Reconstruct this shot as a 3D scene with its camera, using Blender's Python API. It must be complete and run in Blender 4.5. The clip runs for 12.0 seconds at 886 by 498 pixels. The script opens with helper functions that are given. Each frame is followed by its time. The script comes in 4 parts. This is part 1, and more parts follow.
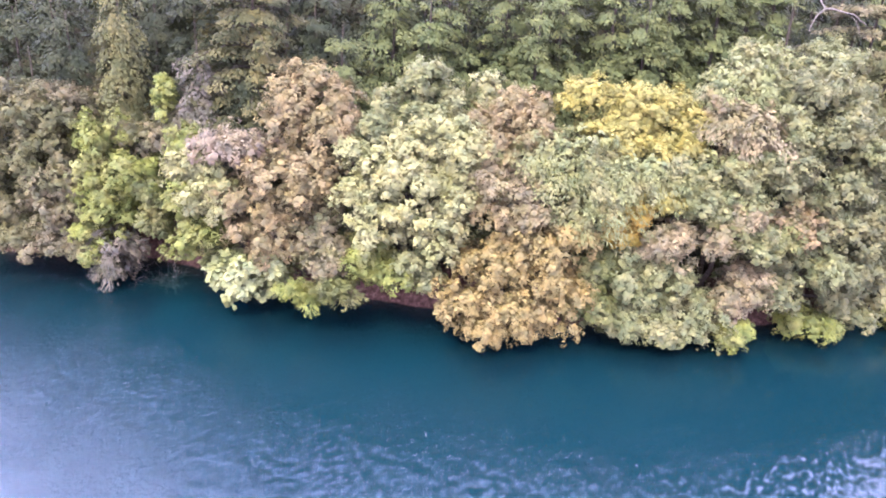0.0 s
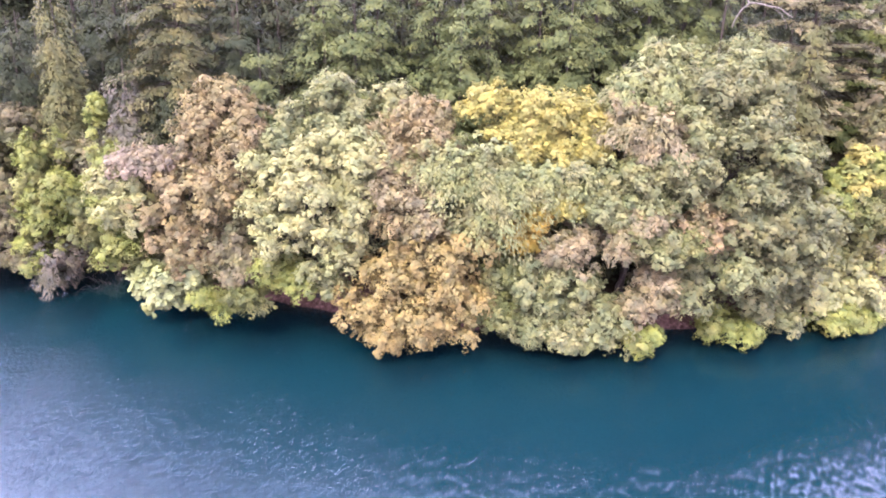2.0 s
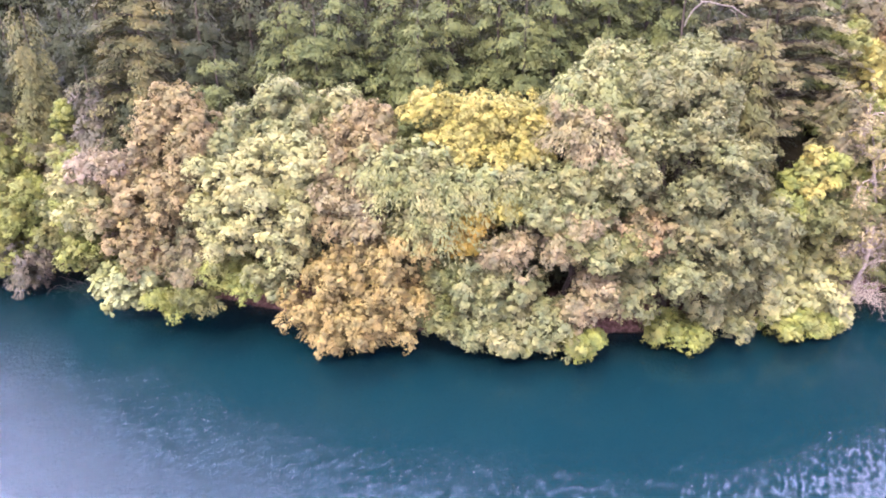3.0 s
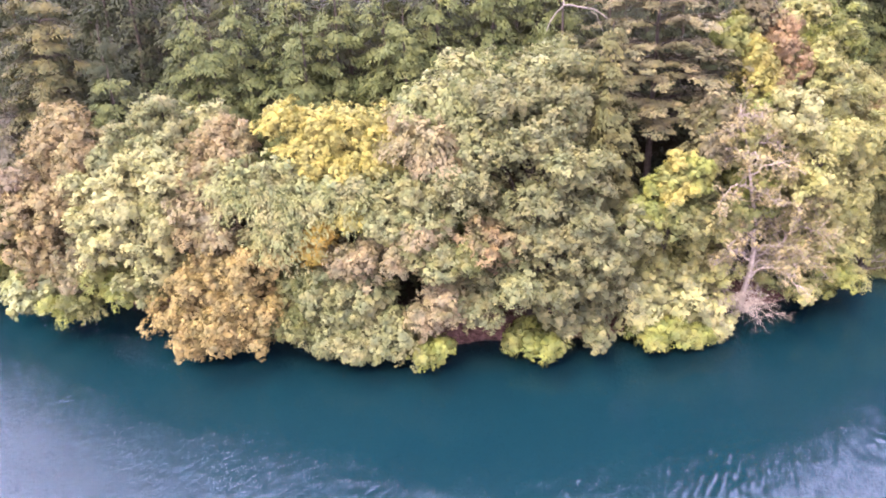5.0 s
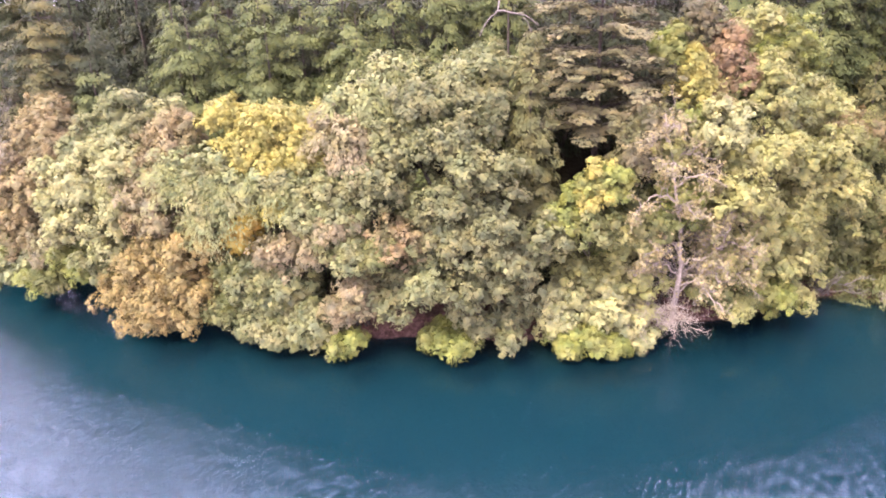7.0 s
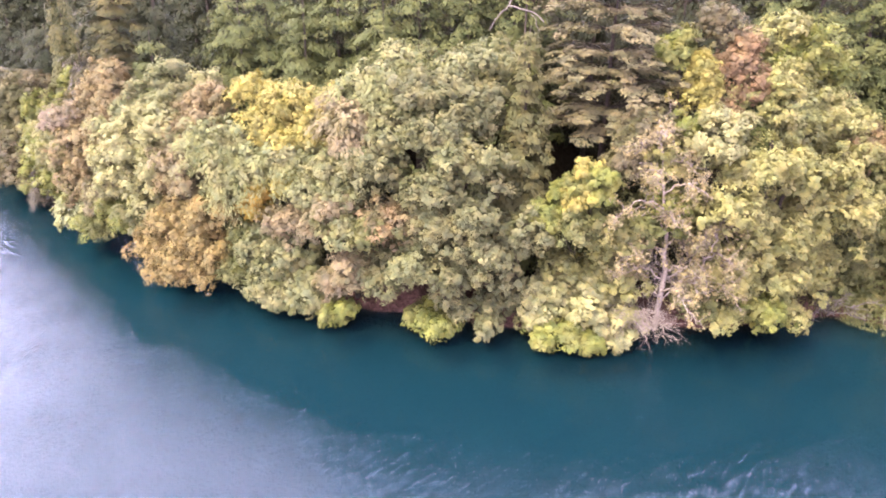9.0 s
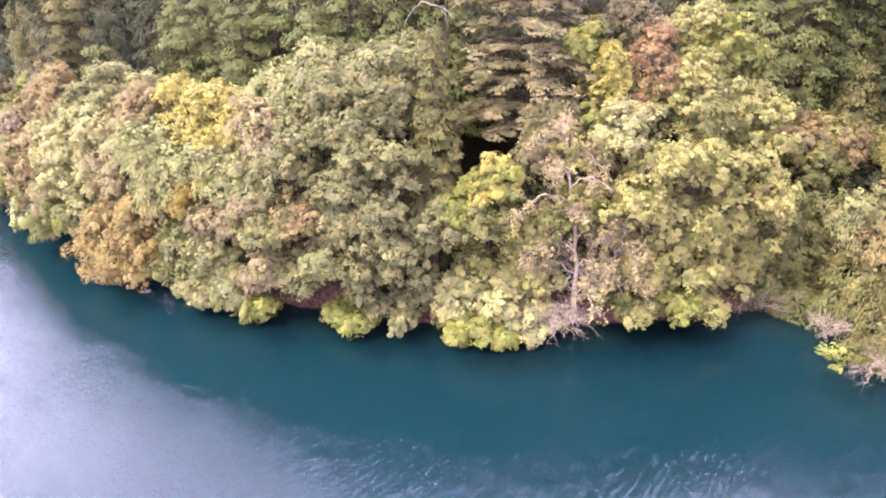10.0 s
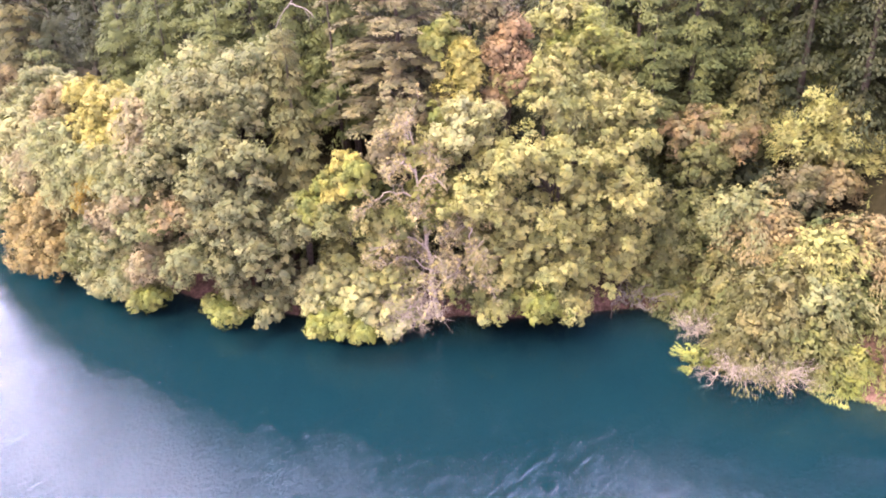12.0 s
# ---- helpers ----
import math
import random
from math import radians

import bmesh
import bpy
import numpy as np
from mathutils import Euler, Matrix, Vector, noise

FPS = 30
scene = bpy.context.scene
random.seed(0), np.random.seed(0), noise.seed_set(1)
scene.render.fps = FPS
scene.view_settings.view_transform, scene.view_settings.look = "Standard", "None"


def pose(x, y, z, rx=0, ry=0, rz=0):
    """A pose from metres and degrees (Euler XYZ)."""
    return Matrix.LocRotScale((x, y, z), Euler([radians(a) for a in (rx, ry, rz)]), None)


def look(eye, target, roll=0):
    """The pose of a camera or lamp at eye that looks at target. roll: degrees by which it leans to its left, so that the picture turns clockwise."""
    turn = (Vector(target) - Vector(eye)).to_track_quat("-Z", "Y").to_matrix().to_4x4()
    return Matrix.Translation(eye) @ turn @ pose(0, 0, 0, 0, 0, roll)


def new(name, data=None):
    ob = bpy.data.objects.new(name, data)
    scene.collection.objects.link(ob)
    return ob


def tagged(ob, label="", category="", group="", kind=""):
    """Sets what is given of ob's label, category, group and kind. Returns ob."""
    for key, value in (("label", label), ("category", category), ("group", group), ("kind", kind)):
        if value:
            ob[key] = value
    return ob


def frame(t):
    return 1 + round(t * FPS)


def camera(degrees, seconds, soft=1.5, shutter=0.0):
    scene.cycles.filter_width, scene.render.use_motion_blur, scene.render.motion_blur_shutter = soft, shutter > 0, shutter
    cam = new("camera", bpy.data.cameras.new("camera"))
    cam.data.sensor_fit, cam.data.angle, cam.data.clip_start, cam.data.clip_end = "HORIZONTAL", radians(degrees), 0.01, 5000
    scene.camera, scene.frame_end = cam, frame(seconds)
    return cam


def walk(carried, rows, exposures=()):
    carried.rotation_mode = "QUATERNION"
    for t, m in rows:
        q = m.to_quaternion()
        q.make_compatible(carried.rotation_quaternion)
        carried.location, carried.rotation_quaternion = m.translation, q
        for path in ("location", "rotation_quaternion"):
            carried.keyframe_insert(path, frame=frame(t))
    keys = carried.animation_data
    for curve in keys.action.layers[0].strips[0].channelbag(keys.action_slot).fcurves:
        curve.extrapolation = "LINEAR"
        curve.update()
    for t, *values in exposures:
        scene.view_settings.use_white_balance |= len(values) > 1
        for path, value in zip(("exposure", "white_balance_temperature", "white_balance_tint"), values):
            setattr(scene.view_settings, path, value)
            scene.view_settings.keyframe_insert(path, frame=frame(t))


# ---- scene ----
cam = camera(66.0, 12.0, soft=1.9)
PATH = [
    (0, (-4.19, 0.536, 13.684), (-3.84, 2.391, 13.024), 4.1),
    (0.5, (-3.161, 0.27, 13.923), (-2.843, 2.129, 13.258), 3.8),
    (1, (-1.419, -0.008, 14.315), (-1.142, 1.853, 13.636), 3.0),
    (1.5, (0.527, -0.278, 14.598), (0.763, 1.586, 13.912), 2.1),
    (2, (2.435, -0.549, 14.677), (2.62, 1.322, 13.996), 1.6),
    (2.5, (4.364, -0.774, 15.019), (4.497, 1.098, 14.327), 1.1),
    (3, (6.576, -0.969, 15.179), (6.655, 0.904, 14.482), 0.6),
    (5, (16.613, -1.053, 15.838), (16.469, 0.812, 15.129), -2.1),
    (5.5, (18.743, -0.991, 15.733), (18.548, 0.873, 15.036), -2.2),
    (6, (20.852, -0.875, 15.813), (20.599, 0.982, 15.114), -2.3),
    (6.5, (22.36, -0.92, 15.781), (22.046, 0.929, 15.086), -1.8),
    (7, (23.932, -0.935, 15.608), (23.558, 0.905, 14.918), -1.4),
    (7.2, (24.40, -0.945, 15.604), (24.012, 0.893, 14.922), -1.2),
    (8.8, (27.869, -0.93, 16.60), (27.273, 0.818, 15.838), 1.0),
    (9, (28.805, -0.884, 16.71), (28.184, 0.856, 15.944), 1.0),
    (9.5, (31.267, -0.087, 16.781), (30.606, 1.634, 16.004), 0.3),
    (10, (33.834, 0.862, 16.774), (33.142, 2.571, 15.997), -0.5),
    (10.5, (36.297, 1.761, 16.822), (35.566, 3.453, 16.045), -1.0),
    (11, (38.238, 2.472, 16.861), (37.462, 4.142, 16.081), -1.2),
    (11.5, (40.463, 3.316, 16.834), (39.644, 4.964, 16.051), -1.7),
    (12, (42.932, 4.512, 17.046), (42.065, 6.127, 16.247), -2.5),
]
walk(cam, [(t, look(eye, target, roll)) for t, eye, target, roll in PATH],
     [(0, 2.75, 5550, 11), (2.5, 2.72, 5900, 11), (6, 2.7, 6350, 10), (9, 2.72, 6500, 10), (12, 2.72, 6700, 9)])

# ---- world and light ----
world = bpy.data.worlds.new("world")
scene.world = world
world.use_nodes = True
wn = world.node_tree
sky = wn.nodes.new("ShaderNodeTexSky")
sky.sky_type, sky.sun_disc = "NISHITA", False
sky.sun_elevation, sky.sun_rotation = radians(52), radians(205)
sky.air_density, sky.dust_density, sky.ozone_density = 1.0, 6.0, 1.0
wn.nodes["Background"].inputs[1].default_value = 0.05
wn.links.new(sky.outputs[0], wn.nodes["Background"].inputs[0])
cloud = wn.nodes.new("ShaderNodeBackground")
cloud.inputs[0].default_value, cloud.inputs[1].default_value = (0.86, 0.75, 1.13, 1), 2.2
both = wn.nodes.new("ShaderNodeAddShader")
wn.links.new(wn.nodes["Background"].outputs[0], both.inputs[0])
wn.links.new(cloud.outputs[0], both.inputs[1])
wn.links.new(both.outputs[0], wn.nodes["World Output"].inputs[0])

sun_data = bpy.data.lights.new("sun", "SUN")
sun_data.energy, sun_data.angle, sun_data.color = 3.7, radians(24), (1.0, 0.91, 0.72)
sun = new("sun", sun_data)
sun.matrix_world = look((-24, -22, 80), (6, 20, 0))


# ---- materials ----
def shader(name):
    m = bpy.data.materials.new(name)
    m.use_nodes = True
    nt = m.node_tree
    return m, nt, nt.nodes["Principled BSDF"], nt.nodes["Material Output"]


def ramp(nt, factor, stops):
    r = nt.nodes.new("ShaderNodeValToRGB")
    while len(r.color_ramp.elements) < len(stops):
        r.color_ramp.elements.new(0.5)
    for e, (p, c) in zip(r.color_ramp.elements, stops):
        e.position, e.color = p, (*c, 1)
    nt.links.new(factor, r.inputs[0])
    return r.outputs[0]


def noise_at(nt, vector, scale, detail=3.0, rough=0.55):
    n = nt.nodes.new("ShaderNodeTexNoise")
    n.inputs["Scale"].default_value, n.inputs["Detail"].default_value, n.inputs["Roughness"].default_value = scale, detail, rough
    nt.links.new(vector, n.inputs["Vector"])
    return n.outputs[0]


def mix_rgb(nt, factor, a, b):
    m = nt.nodes.new("ShaderNodeMix")
    m.data_type = "RGBA"
    for value, socket in ((factor, m.inputs[0]), (a, m.inputs[6]), (b, m.inputs[7])):
        if isinstance(value, (int, float)):
            socket.default_value = value
        elif isinstance(value, tuple):
            socket.default_value = (*value, 1)
        else:
            nt.links.new(value, socket)
    return m.outputs[2]


def bump(nt, height, strength, distance):
    b = nt.nodes.new("ShaderNodeBump")
    b.inputs["Strength"].default_value, b.inputs["Distance"].default_value = strength, distance
    nt.links.new(height, b.inputs["Height"])
    return b.outputs[0]


def foliage(name, mid, patch, glow=0.36):
    """Leaves: each leaf its own shade, each clump its own tone, patches of another hue a metre or two across, and light through the blade."""
    m, nt, p, out = shader(name)
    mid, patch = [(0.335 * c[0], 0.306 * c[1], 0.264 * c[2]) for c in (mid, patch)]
    geo = nt.nodes.new("ShaderNodeNewGeometry")
    pale = (1.16 * mid[0], 1.13 * mid[1], 1.10 * mid[2])
    c = ramp(nt, geo.outputs["Random Per Island"], [(0.0, tuple(0.88 * v for v in mid)), (0.5, mid), (1.0, pale)])
    big = nt.nodes.new("ShaderNodeMapRange")
    big.inputs[1].default_value, big.inputs[2].default_value = 0.45, 0.61
    nt.links.new(noise_at(nt, geo.outputs["Position"], 0.95, 4.0), big.inputs[0])
    c = mix_rgb(nt, big.outputs[0], c, mix_rgb(nt, 0.8, c, patch))
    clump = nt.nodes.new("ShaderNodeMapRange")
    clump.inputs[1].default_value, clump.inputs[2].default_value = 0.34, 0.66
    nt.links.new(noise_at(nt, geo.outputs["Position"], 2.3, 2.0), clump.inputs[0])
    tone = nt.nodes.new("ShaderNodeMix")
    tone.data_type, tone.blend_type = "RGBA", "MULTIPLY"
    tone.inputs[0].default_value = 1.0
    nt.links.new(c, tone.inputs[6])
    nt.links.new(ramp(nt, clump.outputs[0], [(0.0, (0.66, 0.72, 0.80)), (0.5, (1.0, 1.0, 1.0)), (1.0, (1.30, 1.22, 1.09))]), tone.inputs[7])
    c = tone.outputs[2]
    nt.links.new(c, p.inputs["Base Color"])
    p.inputs["Roughness"].default_value = 0.65
    p.inputs["Specular IOR Level"].default_value = 0.12 if glow > 0.25 else 0.05
    t = nt.nodes.new("ShaderNodeBsdfTranslucent")
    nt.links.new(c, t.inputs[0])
    s = nt.nodes.new("ShaderNodeMixShader")
    s.inputs[0].default_value = glow
    nt.links.new(p.outputs[0], s.inputs[1])
    nt.links.new(t.outputs[0], s.inputs[2])
    nt.links.new(s.outputs[0], out.inputs[0])
    return m


def bark(name, a, b):
    m, nt, p, _ = shader(name)
    geo = nt.nodes.new("ShaderNodeNewGeometry")
    n = noise_at(nt, geo.outputs["Position"], 9.0, 5.0)
    nt.links.new(ramp(nt, n, [(0.3, a), (0.7, b)]), p.inputs["Base Color"])
    nt.links.new(bump(nt, n, 0.5, 0.03), p.inputs["Normal"])
    p.inputs["Roughness"].default_value = 0.9
    p.inputs["Specular IOR Level"].default_value = 0.08
    return m


OLIVE = foliage("olive_leaves", (0.17, 0.178, 0.085), (0.22, 0.203, 0.112))
GREYBROWN = foliage("greybrown_leaves", (0.235, 0.212, 0.135), (0.21, 0.218, 0.10))
LIME = foliage("lime_leaves", (0.275, 0.32, 0.09), (0.29, 0.30, 0.11))
GREEN = foliage("green_leaves", (0.18, 0.205, 0.08), (0.25, 0.245, 0.11))
SAGE = foliage("sage_leaves", (0.255, 0.285, 0.14), (0.33, 0.33, 0.165))
DEEPSAGE = foliage("deep_sage_leaves", (0.215, 0.235, 0.12), (0.29, 0.29, 0.15))
CREAM = foliage("cream_leaves", (0.45, 0.455, 0.23), (0.35, 0.375, 0.17))
TAN = foliage("tan_leaves", (0.345, 0.285, 0.16), (0.30, 0.27, 0.135))
OCHRE = foliage("ochre_leaves", (0.365, 0.305, 0.135), (0.345, 0.265, 0.11))
YELLOW = foliage("yellow_leaves", (0.46, 0.435, 0.135), (0.43, 0.40, 0.14))
ORANGE = foliage("orange_leaves", (0.38, 0.25, 0.05), (0.42, 0.33, 0.06))
PINK = foliage("pinkish_leaves", (0.335, 0.29, 0.185), (0.28, 0.265, 0.135))
FEATHER = foliage("pale_feather_leaves", (0.29, 0.325, 0.15), (0.35, 0.345, 0.18))
OLDGOLD = foliage("old_gold_green_leaves", (0.385, 0.405, 0.16), (0.46, 0.44, 0.195))
PALE = foliage("large_pale_leaves", (0.38, 0.42, 0.22), (0.30, 0.34, 0.14))
PEACH = foliage("peach_leaves", (0.33, 0.255, 0.145), (0.23, 0.225, 0.11))
CYPRESS = foliage("cypress_sprays", (0.118, 0.146, 0.062), (0.17, 0.19, 0.075), 0.22)
# dark firs; also cypress and undergrowth with the wood's shade put into the colour
SHADEFIR = foliage("shaded_dark_fir_needles", (0.036, 0.046, 0.026), (0.065, 0.07, 0.036), 0.15)
LAYERFIR = foliage("layered_fir_needles", (0.20, 0.195, 0.112), (0.25, 0.22, 0.14), 0.15)
# the second, paler tone stands for light caught on the bough tips
FIR = foliage("green_fir_needles", (0.085, 0.092, 0.045), (0.17, 0.155, 0.07), 0.15)
CEDAR = foliage("cedar_sprays", (0.125, 0.133, 0.062), (0.155, 0.145, 0.065), 0.2)
HANGING = foliage("hanging_olive_sprays", (0.185, 0.19, 0.085), (0.24, 0.22, 0.105))
RUSSET = foliage("russet_leaves", (0.38, 0.27, 0.165), (0.34, 0.26, 0.15))
LILAC = foliage("lilac_grey_leaves", (0.36, 0.30, 0.24), (0.31, 0.28, 0.18))
ROSEBEIGE = foliage("rose_beige_leaves", (0.43, 0.375, 0.215), (0.36, 0.335, 0.17))
PALEPEACH = foliage("pale_peach_sprays", (0.37, 0.30, 0.165), (0.28, 0.26, 0.125))
SILVER = foliage("silver_grey_leaves", (0.18, 0.165, 0.145), (0.145, 0.15, 0.095))
BARK = bark("brown_bark", (0.012, 0.009, 0.007), (0.036, 0.027, 0.021))
PALETWIG = bark("pale_pinkish_twigs", (0.06, 0.048, 0.040), (0.19, 0.152, 0.125))
BLEACHED = bark("bleached_dead_wood", (0.03, 0.025, 0.021), (0.085, 0.07, 0.06))


def soil_material():
    m, nt, p, _ = shader("bank_soil")
    geo = nt.nodes.new("ShaderNodeNewGeometry")
    pos = geo.outputs["Position"]
    n1, n2 = noise_at(nt, pos, 0.45, 5.0), noise_at(nt, pos, 4.5, 6.0, 0.65)
    soil = ramp(nt, n2, [(0.25, (0.016, 0.009, 0.007)), (0.5, (0.042, 0.022, 0.017)), (0.75, (0.095, 0.057, 0.046))])
    # leaf litter, near black: the shade under the trees is in its colour
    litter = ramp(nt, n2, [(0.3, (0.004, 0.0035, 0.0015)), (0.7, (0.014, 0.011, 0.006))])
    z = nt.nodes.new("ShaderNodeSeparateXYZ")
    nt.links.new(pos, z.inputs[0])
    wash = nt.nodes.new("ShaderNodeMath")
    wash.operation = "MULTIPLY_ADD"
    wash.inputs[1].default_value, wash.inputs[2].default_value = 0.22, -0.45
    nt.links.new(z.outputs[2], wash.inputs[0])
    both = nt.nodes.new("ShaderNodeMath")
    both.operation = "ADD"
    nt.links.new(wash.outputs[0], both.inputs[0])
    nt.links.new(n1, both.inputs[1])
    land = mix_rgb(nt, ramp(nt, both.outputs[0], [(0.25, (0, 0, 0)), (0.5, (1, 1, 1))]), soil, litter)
    low = nt.nodes.new("ShaderNodeMapRange")
    low.inputs[1].default_value, low.inputs[2].default_value = 0.0, -0.95
    nt.links.new(z.outputs[2], low.inputs[0])
    # the deep bed carries the teal that light takes on in deep water
    water_teal = ramp(nt, n1, [(0.3, (0.002, 0.0090, 0.0130)), (0.7, (0.002, 0.0106, 0.0146))])
    wet = nt.nodes.new("ShaderNodeMapRange")
    wet.inputs[1].default_value, wet.inputs[2].default_value = 0.06, -0.06
    nt.links.new(z.outputs[2], wet.inputs[0])
    sand = ramp(nt, n2, [(0.3, (0.018, 0.012, 0.008)), (0.7, (0.036, 0.023, 0.016))])
    land = mix_rgb(nt, wet.outputs[0], land, sand)
    nt.links.new(mix_rgb(nt, low.outputs[0], land, water_teal), p.inputs["Base Color"])
    nt.links.new(bump(nt, n2, 0.8, 0.12), p.inputs["Normal"])
    p.inputs["Roughness"].default_value = 0.95
    p.inputs["Specular IOR Level"].default_value = 0.03
    return m


def water_material():
    """Clear teal lake water: the bed shows through by the mirror's law, with wind ripples from one side."""
    m, nt, p, out = shader("lake_water")
    nt.nodes.remove(p)
    geo = nt.nodes.new("ShaderNodeNewGeometry")

    def waves(angle, along, across, scale, detail):
        turn = nt.nodes.new("ShaderNodeMapping")
        turn.inputs["Rotation"].default_value = (0, 0, radians(-angle))
        nt.links.new(geo.outputs["Position"], turn.inputs[0])
        squash = nt.nodes.new("ShaderNodeVectorMath")
        squash.operation = "MULTIPLY"
        squash.inputs[1].default_value = (along, across, 1)
        nt.links.new(turn.outputs[0], squash.inputs[0])
        return noise_at(nt, squash.outputs[0], scale, detail, 0.5)

    def plus(a, b, k):
        m = nt.nodes.new("ShaderNodeMath")
        m.operation = "MULTIPLY_ADD"
        m.inputs[1].default_value = k
        nt.links.new(b, m.inputs[0])
        nt.links.new(a, m.inputs[2])
        return m.outputs[0]

    # wind ripples run out in wide arcs from the head of the bay
    off = nt.nodes.new("ShaderNodeVectorMath")
    off.operation = "SUBTRACT"
    off.inputs[1].default_value = (-32, 33, 0)
    nt.links.new(geo.outputs["Position"], off.inputs[0])
    far = nt.nodes.new("ShaderNodeVectorMath")
    far.operation = "LENGTH"
    nt.links.new(off.outputs[0], far.inputs[0])
    axis = nt.nodes.new("ShaderNodeSeparateXYZ")
    nt.links.new(off.outputs[0], axis.inputs[0])
    turned = nt.nodes.new("ShaderNodeMath")
    turned.operation = "ARCTAN2"
    nt.links.new(axis.outputs[1], turned.inputs[0])
    nt.links.new(axis.outputs[0], turned.inputs[1])
    wander = noise_at(nt, geo.outputs["Position"], 0.55, 2.0)

    def arcs(scale, length, sway):
        round_way = nt.nodes.new("ShaderNodeMath")
        round_way.operation = "MULTIPLY"
        round_way.inputs[1].default_value = length
        nt.links.new(turned.outputs[0], round_way.inputs[0])
        both = nt.nodes.new("ShaderNodeCombineXYZ")
        nt.links.new(plus(far.outputs["Value"], wander, sway), both.inputs[0])
        nt.links.new(round_way.outputs[0], both.inputs[1])
        return noise_at(nt, both.outputs[0], scale, 1.0, 0.5)

    chop = nt.nodes.new("ShaderNodeAttribute")
    chop.attribute_name = "chop"
    height = plus(plus(arcs(5.7, 13.0, 0.3), waves(58, 0.35, 1.0, 11.0, 1.0), 0.12), waves(75, 0.4, 1.0, 1.2, 1.0), 0.3)
    relief = nt.nodes.new("ShaderNodeBump")
    relief.inputs["Distance"].default_value = 0.12
    nt.links.new(height, relief.inputs["Height"])
    gust = nt.nodes.new("ShaderNodeMath")
    gust.operation = "MULTIPLY"
    nt.links.new(chop.outputs["Fac"], gust.inputs[0])
    nt.links.new(ramp(nt, noise_at(nt, geo.outputs["Position"], 0.16, 2.0), [(0.35, (0.6, 0.6, 0.6)), (0.62, (0.92, 0.92, 0.92))]), gust.inputs[1])
    nt.links.new(gust.outputs[0], relief.inputs["Strength"])
    gloss = nt.nodes.new("ShaderNodeBsdfGlossy")
    micro = nt.nodes.new("ShaderNodeMapRange")
    micro.inputs[3].default_value, micro.inputs[4].default_value = 0.02, 0.2
    nt.links.new(gust.outputs[0], micro.inputs[0])
    nt.links.new(micro.outputs[0], gloss.inputs["Roughness"])
    nt.links.new(relief.outputs[0], gloss.inputs["Normal"])
    clear = nt.nodes.new("ShaderNodeBsdfTransparent")
    clear.inputs[0].default_value = (0.62, 0.92, 0.97, 1)
    # fine silt in the water itself throws back a little teal light
    water_teal = nt.nodes.new("ShaderNodeBsdfDiffuse")
    water_teal.inputs[0].default_value = (0.0033, 0.0128, 0.0166, 1)
    cloudy = nt.nodes.new("ShaderNodeMixShader")
    cloudy.inputs[0].default_value = 0.28
    nt.links.new(clear.outputs[0], cloudy.inputs[1])
    nt.links.new(water_teal.outputs[0], cloudy.inputs[2])
    fres = nt.nodes.new("ShaderNodeFresnel")
    fres.inputs[0].default_value = 1.33
    nt.links.new(relief.outputs[0], fres.inputs["Normal"])
    s = nt.nodes.new("ShaderNodeMixShader")
    nt.links.new(fres.outputs[0], s.inputs[0])
    nt.links.new(cloudy.outputs[0], s.inputs[1])
    nt.links.new(gloss.outputs[0], s.inputs[2])
    nt.links.new(s.outputs[0], out.inputs[0])
    return m


SOIL, WATER = soil_material(), water_material()


# ---- ground and lake ----
SHORE = ((-400, 190), (-90, 62), (-60, 50), (-30, 41), (-20, 37.9), (-13, 37.0), (-7, 34.0), (-2, 31.6), (5, 29.1), (12, 27.7), (17, 28.2), (22, 28.8),
         (28, 31), (34, 33.8), (37, 36.0), (39, 36.4), (42, 35.2), (45, 33.4), (48, 31.5), (54, 26), (62, 18), (90, 5), (400, -60))


def shore(x):
    return float(np.interp(x, [s[0] for s in SHORE], [s[1] for s in SHORE]))


def ground_z(x, y):
    """Height of the bank: a steep red lip at the water, then a wooded slope; under water it falls away quickly."""
    d = y - shore(x) + 0.5 * noise.noise((x * 0.5, y * 0.5, 0))
    if d < 0:
        return max(-9.0, 0.6 * d)
    hill = 0.55 + 0.45 * min(max((x + 30) / 14, 0), 1)
    z = 0.9 * min(d, 0.9) + hill * (0.62 * min(max(d - 0.9, 0), 12) + 0.95 * min(max(d - 12.9, 0), 7)) + 0.12 * min(max(d - 19.9, 0), 60)
    return z + (0.35 * noise.noise((x * 0.35, y * 0.35, 3)) + 0.12 * noise.noise((x * 1.7, y * 1.7, 5))) * min(1, d)


def mesh_object(name, verts, faces, material, parent=None, label="", smooth=False, normals=None):
    """One mesh object from arrays of corners and faces of equal size; normals: one for each corner, for leaves that shade as one tuft."""
    verts, faces = np.asarray(verts, dtype=np.float32), np.asarray(faces, dtype=np.int32)
    me = bpy.data.meshes.new(name)
    k = faces.shape[1]
    me.vertices.add(len(verts))
    me.vertices.foreach_set("co", verts.ravel())
    me.loops.add(faces.size)
    me.loops.foreach_set("vertex_index", faces.ravel())
    me.polygons.add(len(faces))
    me.polygons.foreach_set("loop_start", np.arange(0, faces.size, k, dtype=np.int32))
    if smooth or normals is not None:
        me.polygons.foreach_set("use_smooth", np.ones(len(faces), dtype=bool))
    if normals is not None:
        soft = me.attributes.new("custom_normal", "FLOAT_VECTOR", "POINT")
        soft.data.foreach_set("vector", np.asarray(normals, dtype=np.float32).ravel())
    me.update(calc_edges=True)
    me.materials.append(material)
    ob = new(name, me)
    if parent:
        ob.parent = parent
    if label:
        tagged(ob, label)
    return ob


